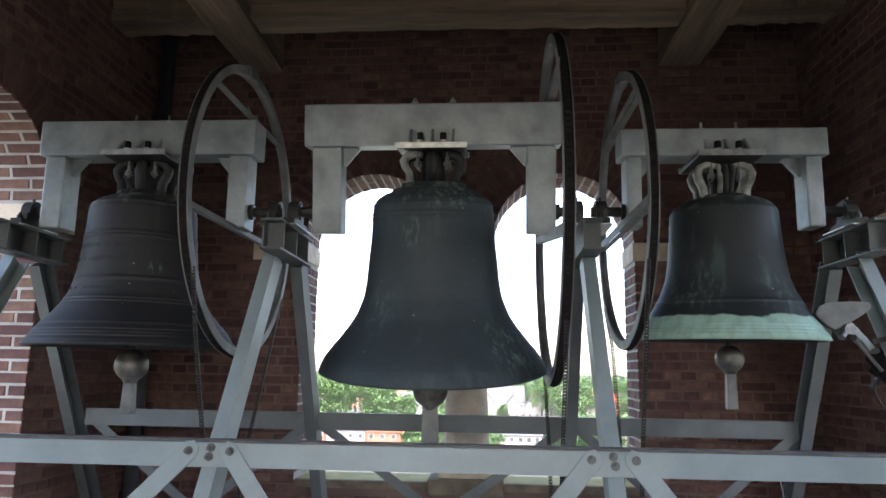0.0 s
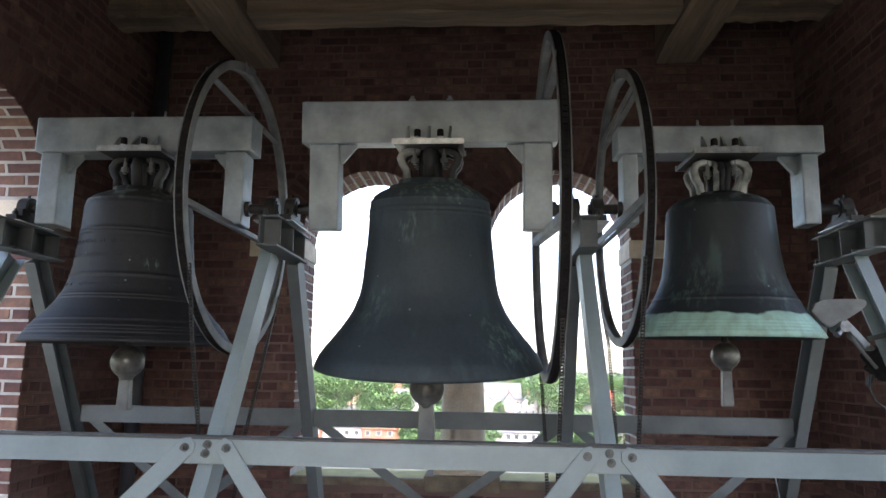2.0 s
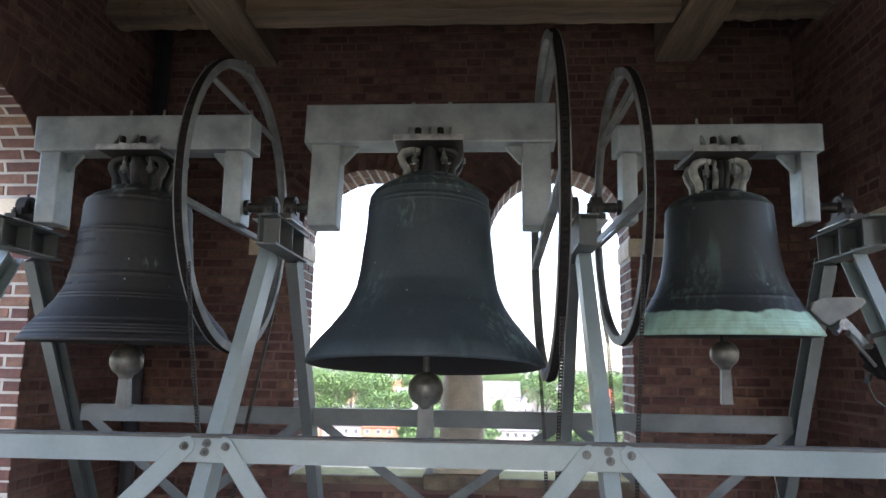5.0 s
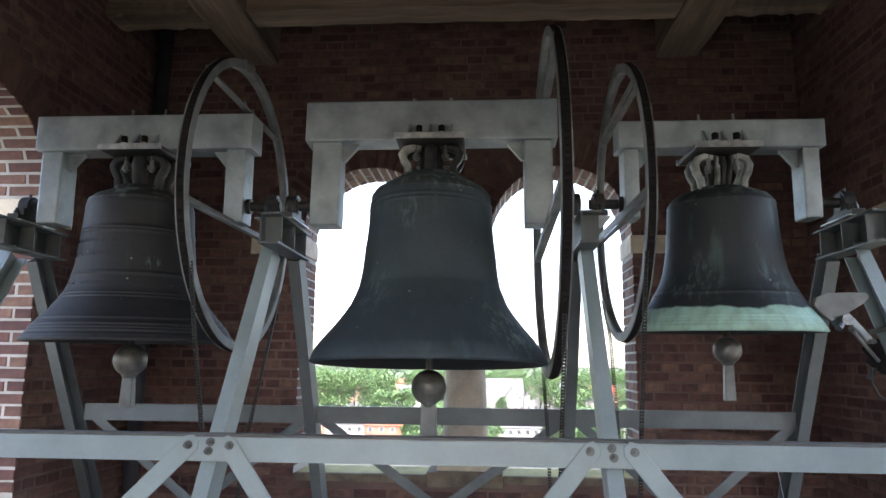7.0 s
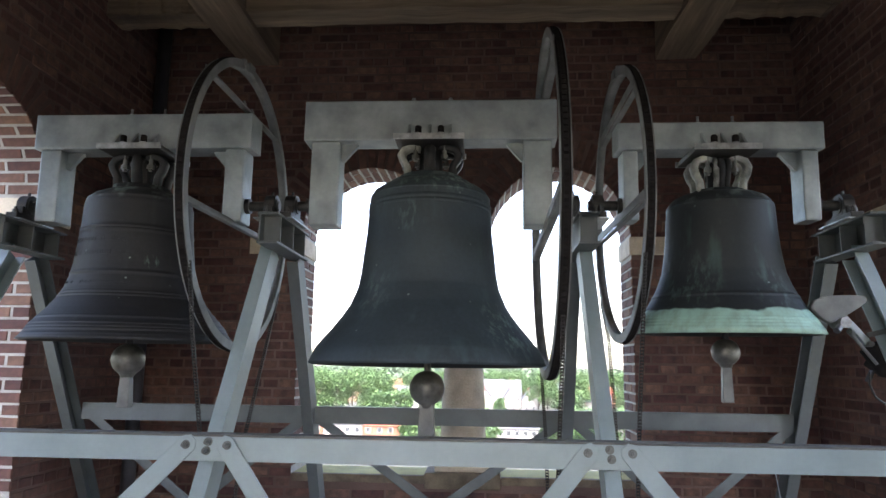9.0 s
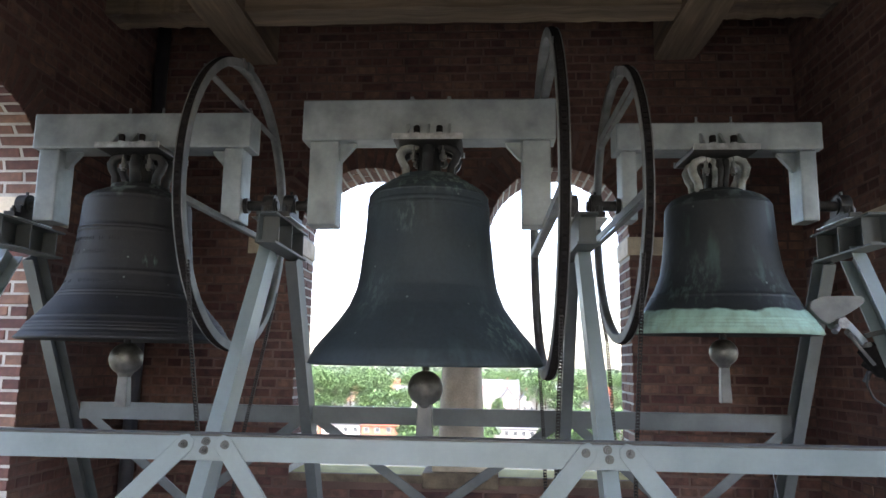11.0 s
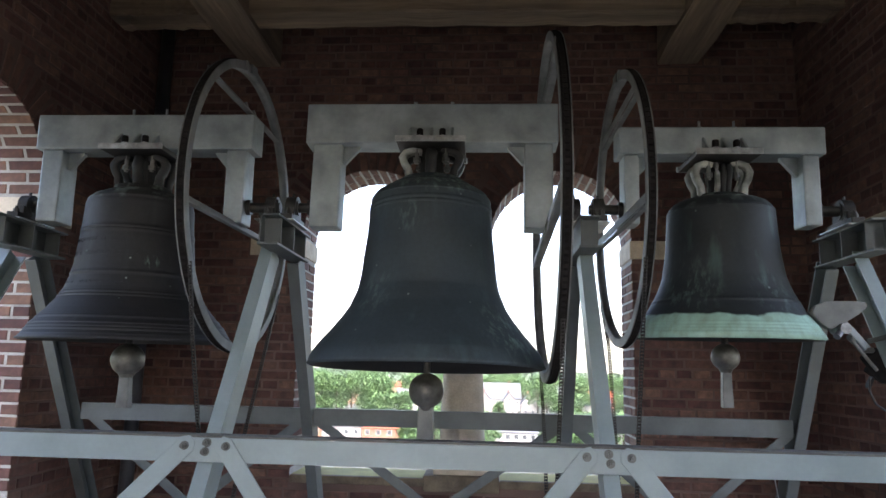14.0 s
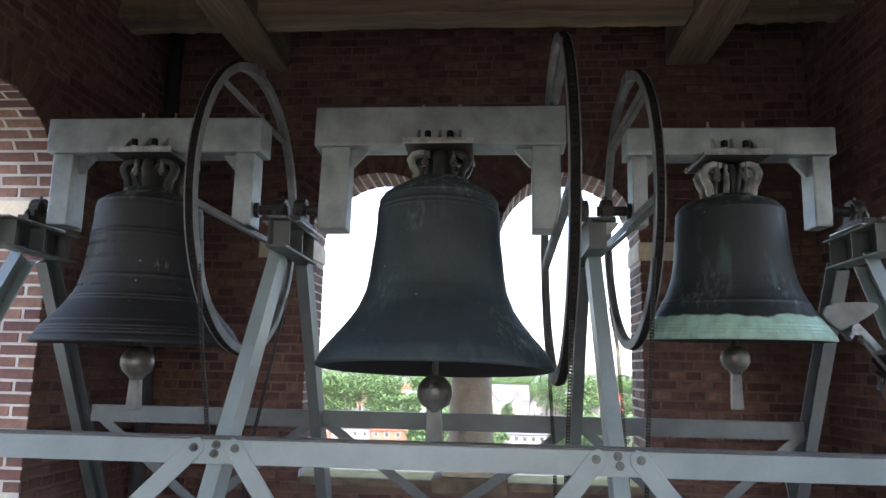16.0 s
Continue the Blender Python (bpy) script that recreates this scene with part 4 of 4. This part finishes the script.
while lo + k * step < hi:
    for s in (1, -1):
        ua = lo + k * step
        pts = [(ua, SILL + 0.005), (ua + hgt, SILL + 0.005 + hgt)] if s > 0 else [(ua + hgt, SILL + 0.005), (ua, SILL + 0.005 + hgt)]
        (u0, z0), (u1, z1) = sorted(pts)
        c0, c1 = max(u0, lo), min(u1, hi)
        if c1 - c0 > 0.01:
            f = (z1 - z0) / (u1 - u0)
            a, b = Vector((c0, y + 0.001 * s, z0 + f * (c0 - u0))), Vector((c1, y + 0.001 * s, z0 + f * (c1 - u0)))
            d = (b - a).normalized()
            n = Vector((-d.z, 0, d.x)) * 0.0011
            o = Vector((0, 0.0014, 0))
            v = [bm.verts.new(p) for p in (a - n, a + n, a + o, b - n, b + n, b + o)]
            for i in range(3):
                bm.faces.new((v[i], v[(i + 1) % 3], v[3 + (i + 1) % 3], v[3 + i]))
    k += 1
net = part("bird_mesh", bm, GALV)
net.matrix_basis = m
tagged(net, "fine diamond wire mesh across the arched opening", "wire mesh", kind="stuff")

# ---- the land outside ----
GZ = -20.0
GRASS = mat("meadow", (0.155, 0.15, 0.115), (0.11, 0.11, 0.08), rough=1, scale=0.02, fine=0.4, bump=0)
LEAF = mat("leaves", (0.16, 0.28, 0.095), (0.075, 0.15, 0.05), rough=0.7, scale=0.25, fine=3, bump=0, vary=0.6)
# leaf green made paler and greyer: the haze of distance is in the colour
HAZED_LEAF = mat("haze_paled_leaves", (0.17, 0.23, 0.15), (0.12, 0.18, 0.11), rough=0.9, scale=0.05, fine=0.5, bump=0, vary=0.5)
BARK = mat("bark", (0.12, 0.09, 0.06), (0.07, 0.05, 0.035), rough=0.95, scale=2, fine=10, bump=0.3)
ROOF_R = mat("red_roof_tiles", (0.42, 0.13, 0.07), (0.30, 0.09, 0.05), rough=0.8, scale=0.6, fine=6, bump=0.3, depth=0.05)
ROOF_G = mat("grey_roof_tiles", (0.20, 0.21, 0.23), (0.13, 0.135, 0.15), rough=0.7, scale=0.6, fine=6, bump=0.3, depth=0.05)
WALL_W = mat("white_render", (0.54, 0.515, 0.485), (0.44, 0.415, 0.39), rough=0.85, scale=0.5, fine=5, bump=0.1)
WALL_B = mat("orange_house_brick", (0.46, 0.215, 0.14), (0.34, 0.155, 0.10), rough=0.85, scale=0.8, fine=9, bump=0.2)
WALL_P = mat("salmon_render", (0.58, 0.36, 0.24), (0.48, 0.29, 0.19), rough=0.85, scale=0.8, fine=9, bump=0.2)
WALL_Y = mat("greyish_house_brick", (0.44, 0.385, 0.355), (0.34, 0.29, 0.265), rough=0.85, scale=0.8, fine=9, bump=0.2)
PANE = mat("dark_window_glass", (0.11, 0.12, 0.13), (0.07, 0.075, 0.08), rough=0.12, scale=1, fine=4, bump=0)
FRAMEW = mat("white_window_frame", (0.8, 0.8, 0.78), (0.7, 0.7, 0.68), rough=0.5, scale=2, fine=20, bump=0)

bm = bmesh.new()
rings = [[bm.verts.new((r * math.cos(a * math.pi / 24), r * math.sin(a * math.pi / 24), GZ)) for a in range(48)] for r in (3, 60, 400, 1500, 4500)]
for r0, r1 in zip(rings, rings[1:]):
    for i in range(48):
        bm.faces.new((r0[i], r0[(i + 1) % 48], r1[(i + 1) % 48], r1[i]))
bm.faces.new(rings[0])
bmesh.ops.recalc_face_normals(bm, faces=bm.faces)
tagged(part("ground", bm, GRASS), "dry grey-green lowland reaching the horizon", "ground", kind="structure")
tower = thing("tower_shaft", ((XL + XR) / 2, (YN + YS) / 2, GZ), "red brick shaft of the tower under the belfry", "tower", kind="structure")
bm = bmesh.new()
box(bm, (0, 0, (-0.22 - GZ) / 2), (XR - XL + 2 * WALL, YN - YS + 2 * WALL, -0.22 - GZ))
part("wall", bm, BRICK, tower)


def house(x, y, w, d, eave, ridge, turn, wallm, roofm, label, cols, base=GZ):
    """A gabled house: w along its ridge, d across; windows with frames on the long and gable sides."""
    h = thing("house", (x, y, base), label, "house", "houses of the town")
    h.rotation_euler = (0, 0, radians(turn))
    bm = bmesh.new()
    v = [[bm.verts.new((sx * w / 2, yy, zz)) for yy, zz in ((-d / 2, 0), (d / 2, 0), (d / 2, eave), (0, ridge - 0.15), (-d / 2, eave))] for sx in (-1, 1)]
    bm.faces.new(v[0][::-1]), bm.faces.new(v[1])
    for k in range(5):
        bm.faces.new((v[0][k], v[0][(k + 1) % 5], v[1][(k + 1) % 5], v[1][k]))
    bmesh.ops.recalc_face_normals(bm, faces=bm.faces)
    part("wall", bm, wallm, h)
    bm = bmesh.new()
    o = 0.45
    sl = (ridge - eave) / (d / 2)
    for sy in (-1, 1):
        c = [(sx * (w / 2 + o), yy, zz + dz) for sx in (-1, 1) for yy, zz, dz in ((0, ridge, 0), (sy * (d / 2 + o), eave - o * sl, 0), (sy * (d / 2 + o), eave - o * sl, 0.22), (0, ridge, 0.22))]
        q = [bm.verts.new(p) for p in c]
        bm.faces.new(q[:4]), bm.faces.new(q[4:][::-1])
        for k in range(4):
            bm.faces.new((q[k], q[(k + 1) % 4], q[4 + (k + 1) % 4], q[4 + k]))
    bmesh.ops.recalc_face_normals(bm, faces=bm.faces)
    roof = part("roof", bm, roofm, h)
    part("chimney", made((box, (w * 0.28, 0.4, ridge + 0.5), (0.7, 0.7, 1.7), None, 0.03)), WALL_B, roof)

    def window(px, py, pz, ww, wh, along):
        sx, sy = (ww, 0.12) if along else (0.12, ww)
        f = part("window", made((box, (px, py, pz), (sx, sy, wh))), FRAMEW, h)
        ox, oy = (0, math.copysign(0.05, py)) if along else (math.copysign(0.05, px), 0)
        part("pane", made((box, (px + ox, py + oy, pz), (sx - (0.24 if along else 0), sy - (0 if along else 0.24), wh - 0.24))), PANE, f)

    floors = max(1, int(eave // 2.8))
    for fl in range(floors):
        z = 1.6 + fl * 2.8
        for c in range(cols):
            window(-w / 2 + (c + 0.5) * w / cols, -d / 2 - 0.02, z, 1.3, 1.4, True)
        for sx in (-1, 1):
            for yy in (-d * 0.22, d * 0.22):
                window(sx * (w / 2 + 0.02), yy, z, 1.1, 1.4, False)
    for sx in (-1, 1):
        window(sx * (w / 2 + 0.02), 0, eave + (ridge - eave) * 0.35, 1.0, 1.2, False)
    return h


house(-47.5, 194, 6, 8, 5.6, 7.8, 0, WALL_B, ROOF_R, "orange brick house with a red tiled roof", 2)
house(-39, 194, 10.6, 8, 5.8, 7.2, 0, WALL_W, ROOF_G, "white rendered house with wide dark windows", 4)
house(-27.5, 194, 12, 8, 5.6, 7.8, 0, WALL_B, ROOF_R, "orange brick house with a red tiled roof", 4)
house(-60, 200, 14, 9, 5.6, 8.5, 5, WALL_B, ROOF_R, "orange brick house at the edge of the trees", 4)
house(-36, 345, 15, 10, 6, 11.5, 12, WALL_W, ROOF_G, "white house under a steep grey roof", 4)
house(-83, 425, 14, 10, 7, 11, 12, WALL_P, ROOF_R, "pale salmon house between tall trees", 4)
house(-74, 540, 26, 12, 8, 11, -6, WALL_P, ROOF_R, "long salmon brick house behind trees", 6)
house(5, 392, 26, 14, 6.5, 14.5, 4, WALL_W, ROOF_G, "long white house under a broad slate roof", 7)
house(-1, 352, 10, 8, 5.5, 11, 90, WALL_Y, ROOF_G, "greyish brick gabled house with a grey roof", 3)
house(11, 352, 10, 8, 5.5, 11, 90, WALL_Y, ROOF_G, "greyish brick gabled house with a grey roof", 3)
house(21, 356, 9, 8, 5.5, 10.5, 90, WALL_W, ROOF_G, "white gabled house with a grey roof", 3)
house(8, 192, 11, 8, 5.6, 7.6, -3, WALL_W, ROOF_G, "white terrace house with a dark roof", 5)
house(63, 400, 14, 9, 5.5, 11, 20, WALL_B, ROOF_R, "brick house with a bright red roof", 4)
house(54, 350, 12, 9, 5.5, 8.5, -8, WALL_W, ROOF_G, "low white house with a pale roof", 4)
house(75, 345, 12, 9, 6, 10.5, 30, WALL_B, ROOF_R, "orange brick house with a red roof", 4)
house(40, 470, 18, 10, 6, 12, 0, WALL_W, ROOF_G, "white house far behind the gables", 5)
house(-10, 560, 20, 11, 7, 13, 15, WALL_B, ROOF_R, "far brick house with a red roof", 5)
house(90, 620, 20, 11, 7, 13, -15, WALL_W, ROOF_R, "far white house with a red roof", 5)


def tree(height, spread, seed, leaves=1500):
    """A broad-leaved tree: a tapered trunk with limbs and a crown of many small leaf clumps with gaps."""
    rnd = random.Random(seed)
    t = thing("tree", (0, 0, GZ), "leafy green broad-leaved tree between houses", "tree", "town trees")
    bm = bmesh.new()
    tube(bm, [(0, 0, -0.2), (0.1, 0, height * 0.3), (0, 0.15, height * 0.62)], 0.32, 8)
    tips = []
    for i in range(15):
        a, z0 = rnd.uniform(0, 6.28), height * rnd.uniform(0.06, 0.6)
        e = Vector((math.cos(a) * spread * rnd.uniform(0.35, 0.8), math.sin(a) * spread * rnd.uniform(0.35, 0.8), z0 + height * rnd.uniform(0.1, 0.34)))
        rod(bm, (0, 0, z0), e, 0.14, 6, 0.04)
        tips.append((e, spread * rnd.uniform(0.3, 0.5)))
    tips.append((Vector((0, 0, height * 0.82)), spread * 0.45))
    tips.append((Vector((0, 0, height * 0.6)), spread * 0.6))
    part("trunk", bm, BARK, t)
    verts, faces = [], []
    for i in range(leaves):
        c, r = rnd.choice(tips)
        d = Vector((rnd.gauss(0, 1), rnd.gauss(0, 1), rnd.gauss(0, 0.8)))
        p = c + d.normalized() * r * rnd.uniform(0.45, 1.05)
        if p.z > height:
            p.z = height - rnd.uniform(0, 1)
        q = Euler((rnd.uniform(-0.9, 0.9), rnd.uniform(-0.9, 0.9), rnd.uniform(0, 6.28))).to_matrix()
        s = rnd.uniform(0.28, 0.62)
        k = len(verts)
        verts += [p + q @ Vector(u) * s for u in ((-1, 0, 0), (0, -0.6, 0.12), (1, 0, 0), (0, 0.6, -0.12))]
        faces.append((k, k + 1, k + 2, k + 3))
    me = bpy.data.meshes.new("crown")
    me.from_pydata(verts, [], faces)
    me.materials.append(LEAF)
    new("crown", me).parent = t
    return t


kinds = [tree(20, 7.5, 1, 3200), tree(18, 6, 2, 2600), tree(12, 4.8, 3, 1600), tree(7, 3.4, 4, 1000)]
spots = [(-70, 300, 0, 10), (-76, 306, 1, 80), (-66, 312, 1, 150), (-49, 300, 0, 220), (-45, 307, 1, 300), (-79, 300, 0, 30), (-37, 318, 2, 60), (-86, 320, 0, 111),
         (-72, 292, 2, 40), (-51, 292, 2, 140), (-46, 290, 3, 0), (-66, 288, 3, 50), (-33, 405, 1, 200), (-26, 300, 3, 90), (-24, 256, 3, 10), (-20, 262, 2, 40), (24, 335, 1, 170), (29, 345, 1, 240),
         (33, 338, 2, 20), (26, 380, 0, 100), (-4, 334, 3, 100), (6, 338, 3, 140), (41, 330, 2, 290), (45, 342, 1, 45), (47, 300, 3, 65), (62, 330, 2, 200),
         (70, 335, 1, 250), (82, 350, 0, 310), (90, 372, 1, 15), (-92, 340, 1, 55), (-48, 470, 0, 190), (-18, 470, 1, 260), (16, 430, 0, 5),
         (34, 420, 1, 95), (52, 430, 0, 185), (70, 450, 0, 275), (-120, 480, 0, 35), (38, 258, 3, 120), (30, 262, 2, 33), (46, 262, 3, 77), (-66, 258, 2, 88)]
rnd = random.Random(11)
for i in range(70):
    y = rnd.uniform(340, 620)
    q = rnd.uniform(-0.36, 0.26)
    if y < 545 and (-0.212 < q < -0.18 or -0.15 < q < -0.118):
        continue
    spots.append((q * y, y, rnd.choice((0, 1, 1, 2)), rnd.uniform(0, 360)))
spots += [(-21, 188, 3, 0), (-18.5, 190, 3, 50), (-14, 192, 2, 80), (-9, 188, 3, 130), (-3.5, 188, 2, 20), (0.5, 186, 3, 200), (14.5, 190, 3, 60), (19, 192, 3, 90), (25, 190, 2, 0), (31, 194, 3, 45), (36, 190, 2, 70), (-53, 186, 2, 30),
          (-61, 284, 0, 15), (-55.5, 288, 0, 75), (-43, 300, 1, 130), (-41, 284, 2, 10), (-36, 298, 2, 44), (-68, 280, 1, 260)]
for i, (x, y, k, a) in enumerate(spots):
    mt = Matrix.Translation((x, y, GZ)) @ Matrix.Rotation(radians(a), 4, "Z")
    if i in (0, 1, 6, 10):
        kinds[k].matrix_basis = mt
    else:
        copy_thing(kinds[k], mt)

# far woods: bands of crowns out to the horizon
rnd = random.Random(7)
verts, faces = [], []
for y0, y1, n, hmin, hmax in ((560, 900, 260, 9, 15), (900, 1500, 420, 9, 17), (1500, 3200, 700, 10, 20)):
    for i in range(n):
        y = rnd.uniform(y0, y1)
        x = rnd.uniform(-0.55, 0.35) * y
        h = rnd.uniform(hmin, hmax)
        w = h * rnd.uniform(0.5, 1.1)
        for j in range(26):
            a, b = rnd.uniform(0, 6.28), rnd.uniform(0.05, 1.5)
            p = Vector((x + math.cos(a) * math.cos(b) * w, y + math.sin(a) * math.cos(b) * w, GZ + h * (0.3 + 0.7 * math.sin(b)) * rnd.uniform(0.75, 1)))
            s = w * rnd.uniform(0.18, 0.34)
            q = Euler((rnd.uniform(-1.2, 1.2), rnd.uniform(-1.2, 1.2), a)).to_matrix()
            k = len(verts)
            verts += [p + q @ Vector(u) * s for u in ((-1, -0.3, 0), (0.2, -0.9, 0.2), (1, 0.2, 0), (-0.1, 0.9, -0.2))]
            faces.append((k, k + 1, k + 2, k + 3))
me = bpy.data.meshes.new("far_woods")
me.from_pydata(verts, [], faces)
me.materials.append(HAZED_LEAF)
tagged(new("far_woods", me), "hazy green woods and hedges on the horizon", "woods", kind="stuff")

# ---- the bricks of the walls ----
BL, BH, JOINT = 0.203, 0.0492, 0.0135
PITCH = BH + JOINT
brick_meshes = {}


def brick_data(length, proud, height=BH):
    """The verts and faces of a brick with softened edges: x along it, -y towards the eye, z up."""
    e, l, h = 0.0032, length / 2, height / 2
    v = [(sx * (l - k), y, sz * (h - k)) for y, k in ((-proud, e), (-proud + e, 0.0), (0.015, 0.0)) for sx, sz in ((-1, -1), (1, -1), (1, 1), (-1, 1))]
    f = [(0, 1, 2, 3)] + [(a + i, a + 4 + i, a + 4 + (i + 1) % 4, a + (i + 1) % 4) for a in (0, 4) for i in range(4)]
    return v, f


def brick_mesh(length, proud):
    key = (round(length, 2), proud)
    if key not in brick_meshes:
        me = bpy.data.meshes.new("brick")
        me.from_pydata(*brick_data(key[0], proud) [:1], [], brick_data(key[0], proud)[1])
        me.materials.append(BRICK)
        brick_meshes[key] = me
    return brick_meshes[key]


def lay(wall, places, proud, cap, rest_name="brickwork"):
    """Lays bricks at places (matrix, length): the first cap as bricks of their own, the others joined."""
    verts, faces = [], []
    for i, (m, length) in enumerate(places):
        m = m @ pose(0, random.uniform(-0.0012, 0.0012), random.uniform(-0.0018, 0.0018), random.uniform(-0.8, 0.8), random.uniform(-0.3, 0.3), random.uniform(-0.8, 0.8))
        if i < cap:
            ob = new("brick", brick_mesh(length, proud))
            ob.parent, ob.matrix_basis = wall, m
        else:
            v, f = brick_data(length, proud)
            k = len(verts)
            verts += [m @ Vector(p) for p in v]
            faces += [tuple(k + j for j in q) for q in f]
    if faces:
        me = bpy.data.meshes.new(rest_name)
        me.from_pydata(verts, [], faces)
        me.materials.append(BRICK)
        ob = new(rest_name, me)
        ob.parent = wall
        tagged(ob, "weathered red bricks", kind="stuff")


def course_pieces(u0, u1, row, cross=False):
    """The bricks of a course between u0 and u1: (middle, length); running bond, or, across, courses of headers between those of stretchers."""
    out = []
    full = (BL - JOINT) / 2 if cross and row % 2 else BL
    shift = (BL + JOINT) / 4 if cross and row % 2 else (BL + JOINT) / 2 * (row % 2 if not cross else row // 2 % 2)
    u = u0 - shift
    while u < u1:
        size = full + random.uniform(-0.006, 0.006) * cross
        a, b = max(u, u0), min(u + size, u1)
        if b - a > 0.03:
            out.append(((a + b) / 2, b - a))
        u += size + JOINT
    return out


def face_places(length, opens, u_lo, u_hi, v_lo, v_hi):
    lo, hi = min(o[0] for o in opens), max(o[1] for o in opens)
    for row in range(int(v_lo / PITCH), int(v_hi / PITCH)):
        z = (row + 0.5) * PITCH
        if z + BH / 2 < SILL - 0.046 or z > SPRING + 0.73:
            spans = [(u_lo, u_hi)]
        elif z < SPRING - 0.002:
            spans = [(u_lo, lo - 0.002), (hi + 0.002, u_hi)]
        else:
            cutsu = [u_lo]
            for o in sorted(o for o in opens if o[4]):
                r = (o[1] - o[0]) / 2 + 0.209
                d = math.sqrt(max(0, r * r - (max(0, abs(z - SPRING) - BH / 2)) ** 2))
                c = (o[0] + o[1]) / 2
                cutsu += [c - d, c + d] if d > 0.02 else []
            cutsu.append(u_hi)
            spans = list(zip(cutsu[::2], cutsu[1::2]))
        if SPRING - 0.15 < z < SPRING - 0.005:
            spans = [(u_lo, lo - (0.47 if lo < 1.2 else 0.37)), (hi + 0.27, u_hi)]
        for a, b in spans:
            if b - a > 0.04:
                for u, l in course_pieces(a, b, row, True):
                    yield Matrix.Translation((u, 0, z)), l


def reveal_places(opens, which):
    """The bricks of the jambs and of the arches' soffits."""
    lights = [o for o in opens if o[4]]
    for u, s in ((lights[0][0], -1), (lights[1][1], 1)):
        if s not in which:
            continue
        base = Matrix(((0, s, 0), (-s, 0, 0), (0, 0, 1))).to_4x4()
        for row in range(int(SILL / PITCH) + 1, int((SPRING - 0.14) / PITCH)):
            for d, l in course_pieces(-0.0025, WALL - 0.002, row):
                yield Matrix.Translation((u, d, (row + 0.5) * PITCH)) @ base, l
    for o in lights:
        r, c = (o[1] - o[0]) / 2, (o[0] + o[1]) / 2
        n = int(math.pi * r / PITCH)
        for i in range(n):
            a = math.pi * (i + 0.5) / n
            out, tan = Vector((math.cos(a), 0, math.sin(a))), Vector((-math.sin(a), 0, math.cos(a)))
            base = Matrix((out.cross(tan), out, tan)).transposed().to_4x4()
            for d, l in course_pieces(-0.0025, WALL - 0.002, i):
                yield Matrix.Translation(Vector((c, d, SPRING)) + out * r) @ base, l


def ring_places(opens):
    """The radial bricks round the arches on the room's side."""
    lights = [o for o in opens if o[4]]
    for j, o in enumerate(lights):
        r, c = (o[1] - o[0]) / 2, (o[0] + o[1]) / 2
        n = int(math.pi * (r + 0.04) / PITCH)
        for i in range(n):
            a = math.pi * (i + 0.5) / n
            out, tan = Vector((math.cos(a), 0, math.sin(a))), Vector((-math.sin(a), 0, math.cos(a)))
            inner = (out.x > 0) == (j == 0)
            l = 0.155 if inner and abs(out.x) > 0.75 else BL
            yield Matrix.Translation(Vector((c, 0, SPRING)) + out * (r + 0.002 + l / 2)) @ Matrix((out, Vector((0, 1, 0)), tan)).transposed().to_4x4(), l


PROUD = 0.0045
for wname, which in (("wall_north", (-1, 1)), ("wall_west", (1,)), ("wall_east", (-1,))):
    m, length, mid = WALLS[wname]
    opens = twin(mid)
    reveals = list(reveal_places(opens, which))
    if wname == "wall_north":
        face = list(face_places(length, opens, WALL + 0.004, length - WALL - 0.004, 0.4, ZC))
        face.sort(key=lambda p: p[0].translation.z > 1.62)
    elif wname == "wall_west":
        face = list(face_places(length, opens, 2.2, length - 0.004, 0.4, ZC))
        face.sort(key=lambda p: p[0].translation.x < mid + 1.1)
    else:
        face = list(face_places(length, opens, 0.004, 3.0, 0.4, ZC))
        face.sort(key=lambda p: p[0].translation.x > 1.1)
    lay(walls[wname], reveals, PROUD, 400)
    lay(walls[wname], list(ring_places(opens)), 0.005, 0, "arch_bricks")
    lay(walls[wname], face, 0.0032, max(60, 300 - len(reveals)))


# ---- the swing ----
def swing(t):
    return (0.3494 - 0.0096 * (t - 8)) * math.sin(2 * math.pi * t / 1.9757 + 2.7509) - 0.004


def motions():
    rows, clap = [], []
    for i in range(161):
        t = i / 10
        a = swing(t)
        turn = Matrix.Rotation(a, 4, "X")
        rows.append((t, Matrix.Translation((-0.266, YA, ZA)) @ turn))
        own = Matrix.Translation((0, 0, 0.03 + (0.12 * a if a > 0 else -0.05 * a))) @ Matrix.Rotation(0.1 * a, 4, "X")
        clap.append((t, turn.inverted() @ own))
    walk(bell_mid, rows)
    walk(clapper_mid, clap)


motions()
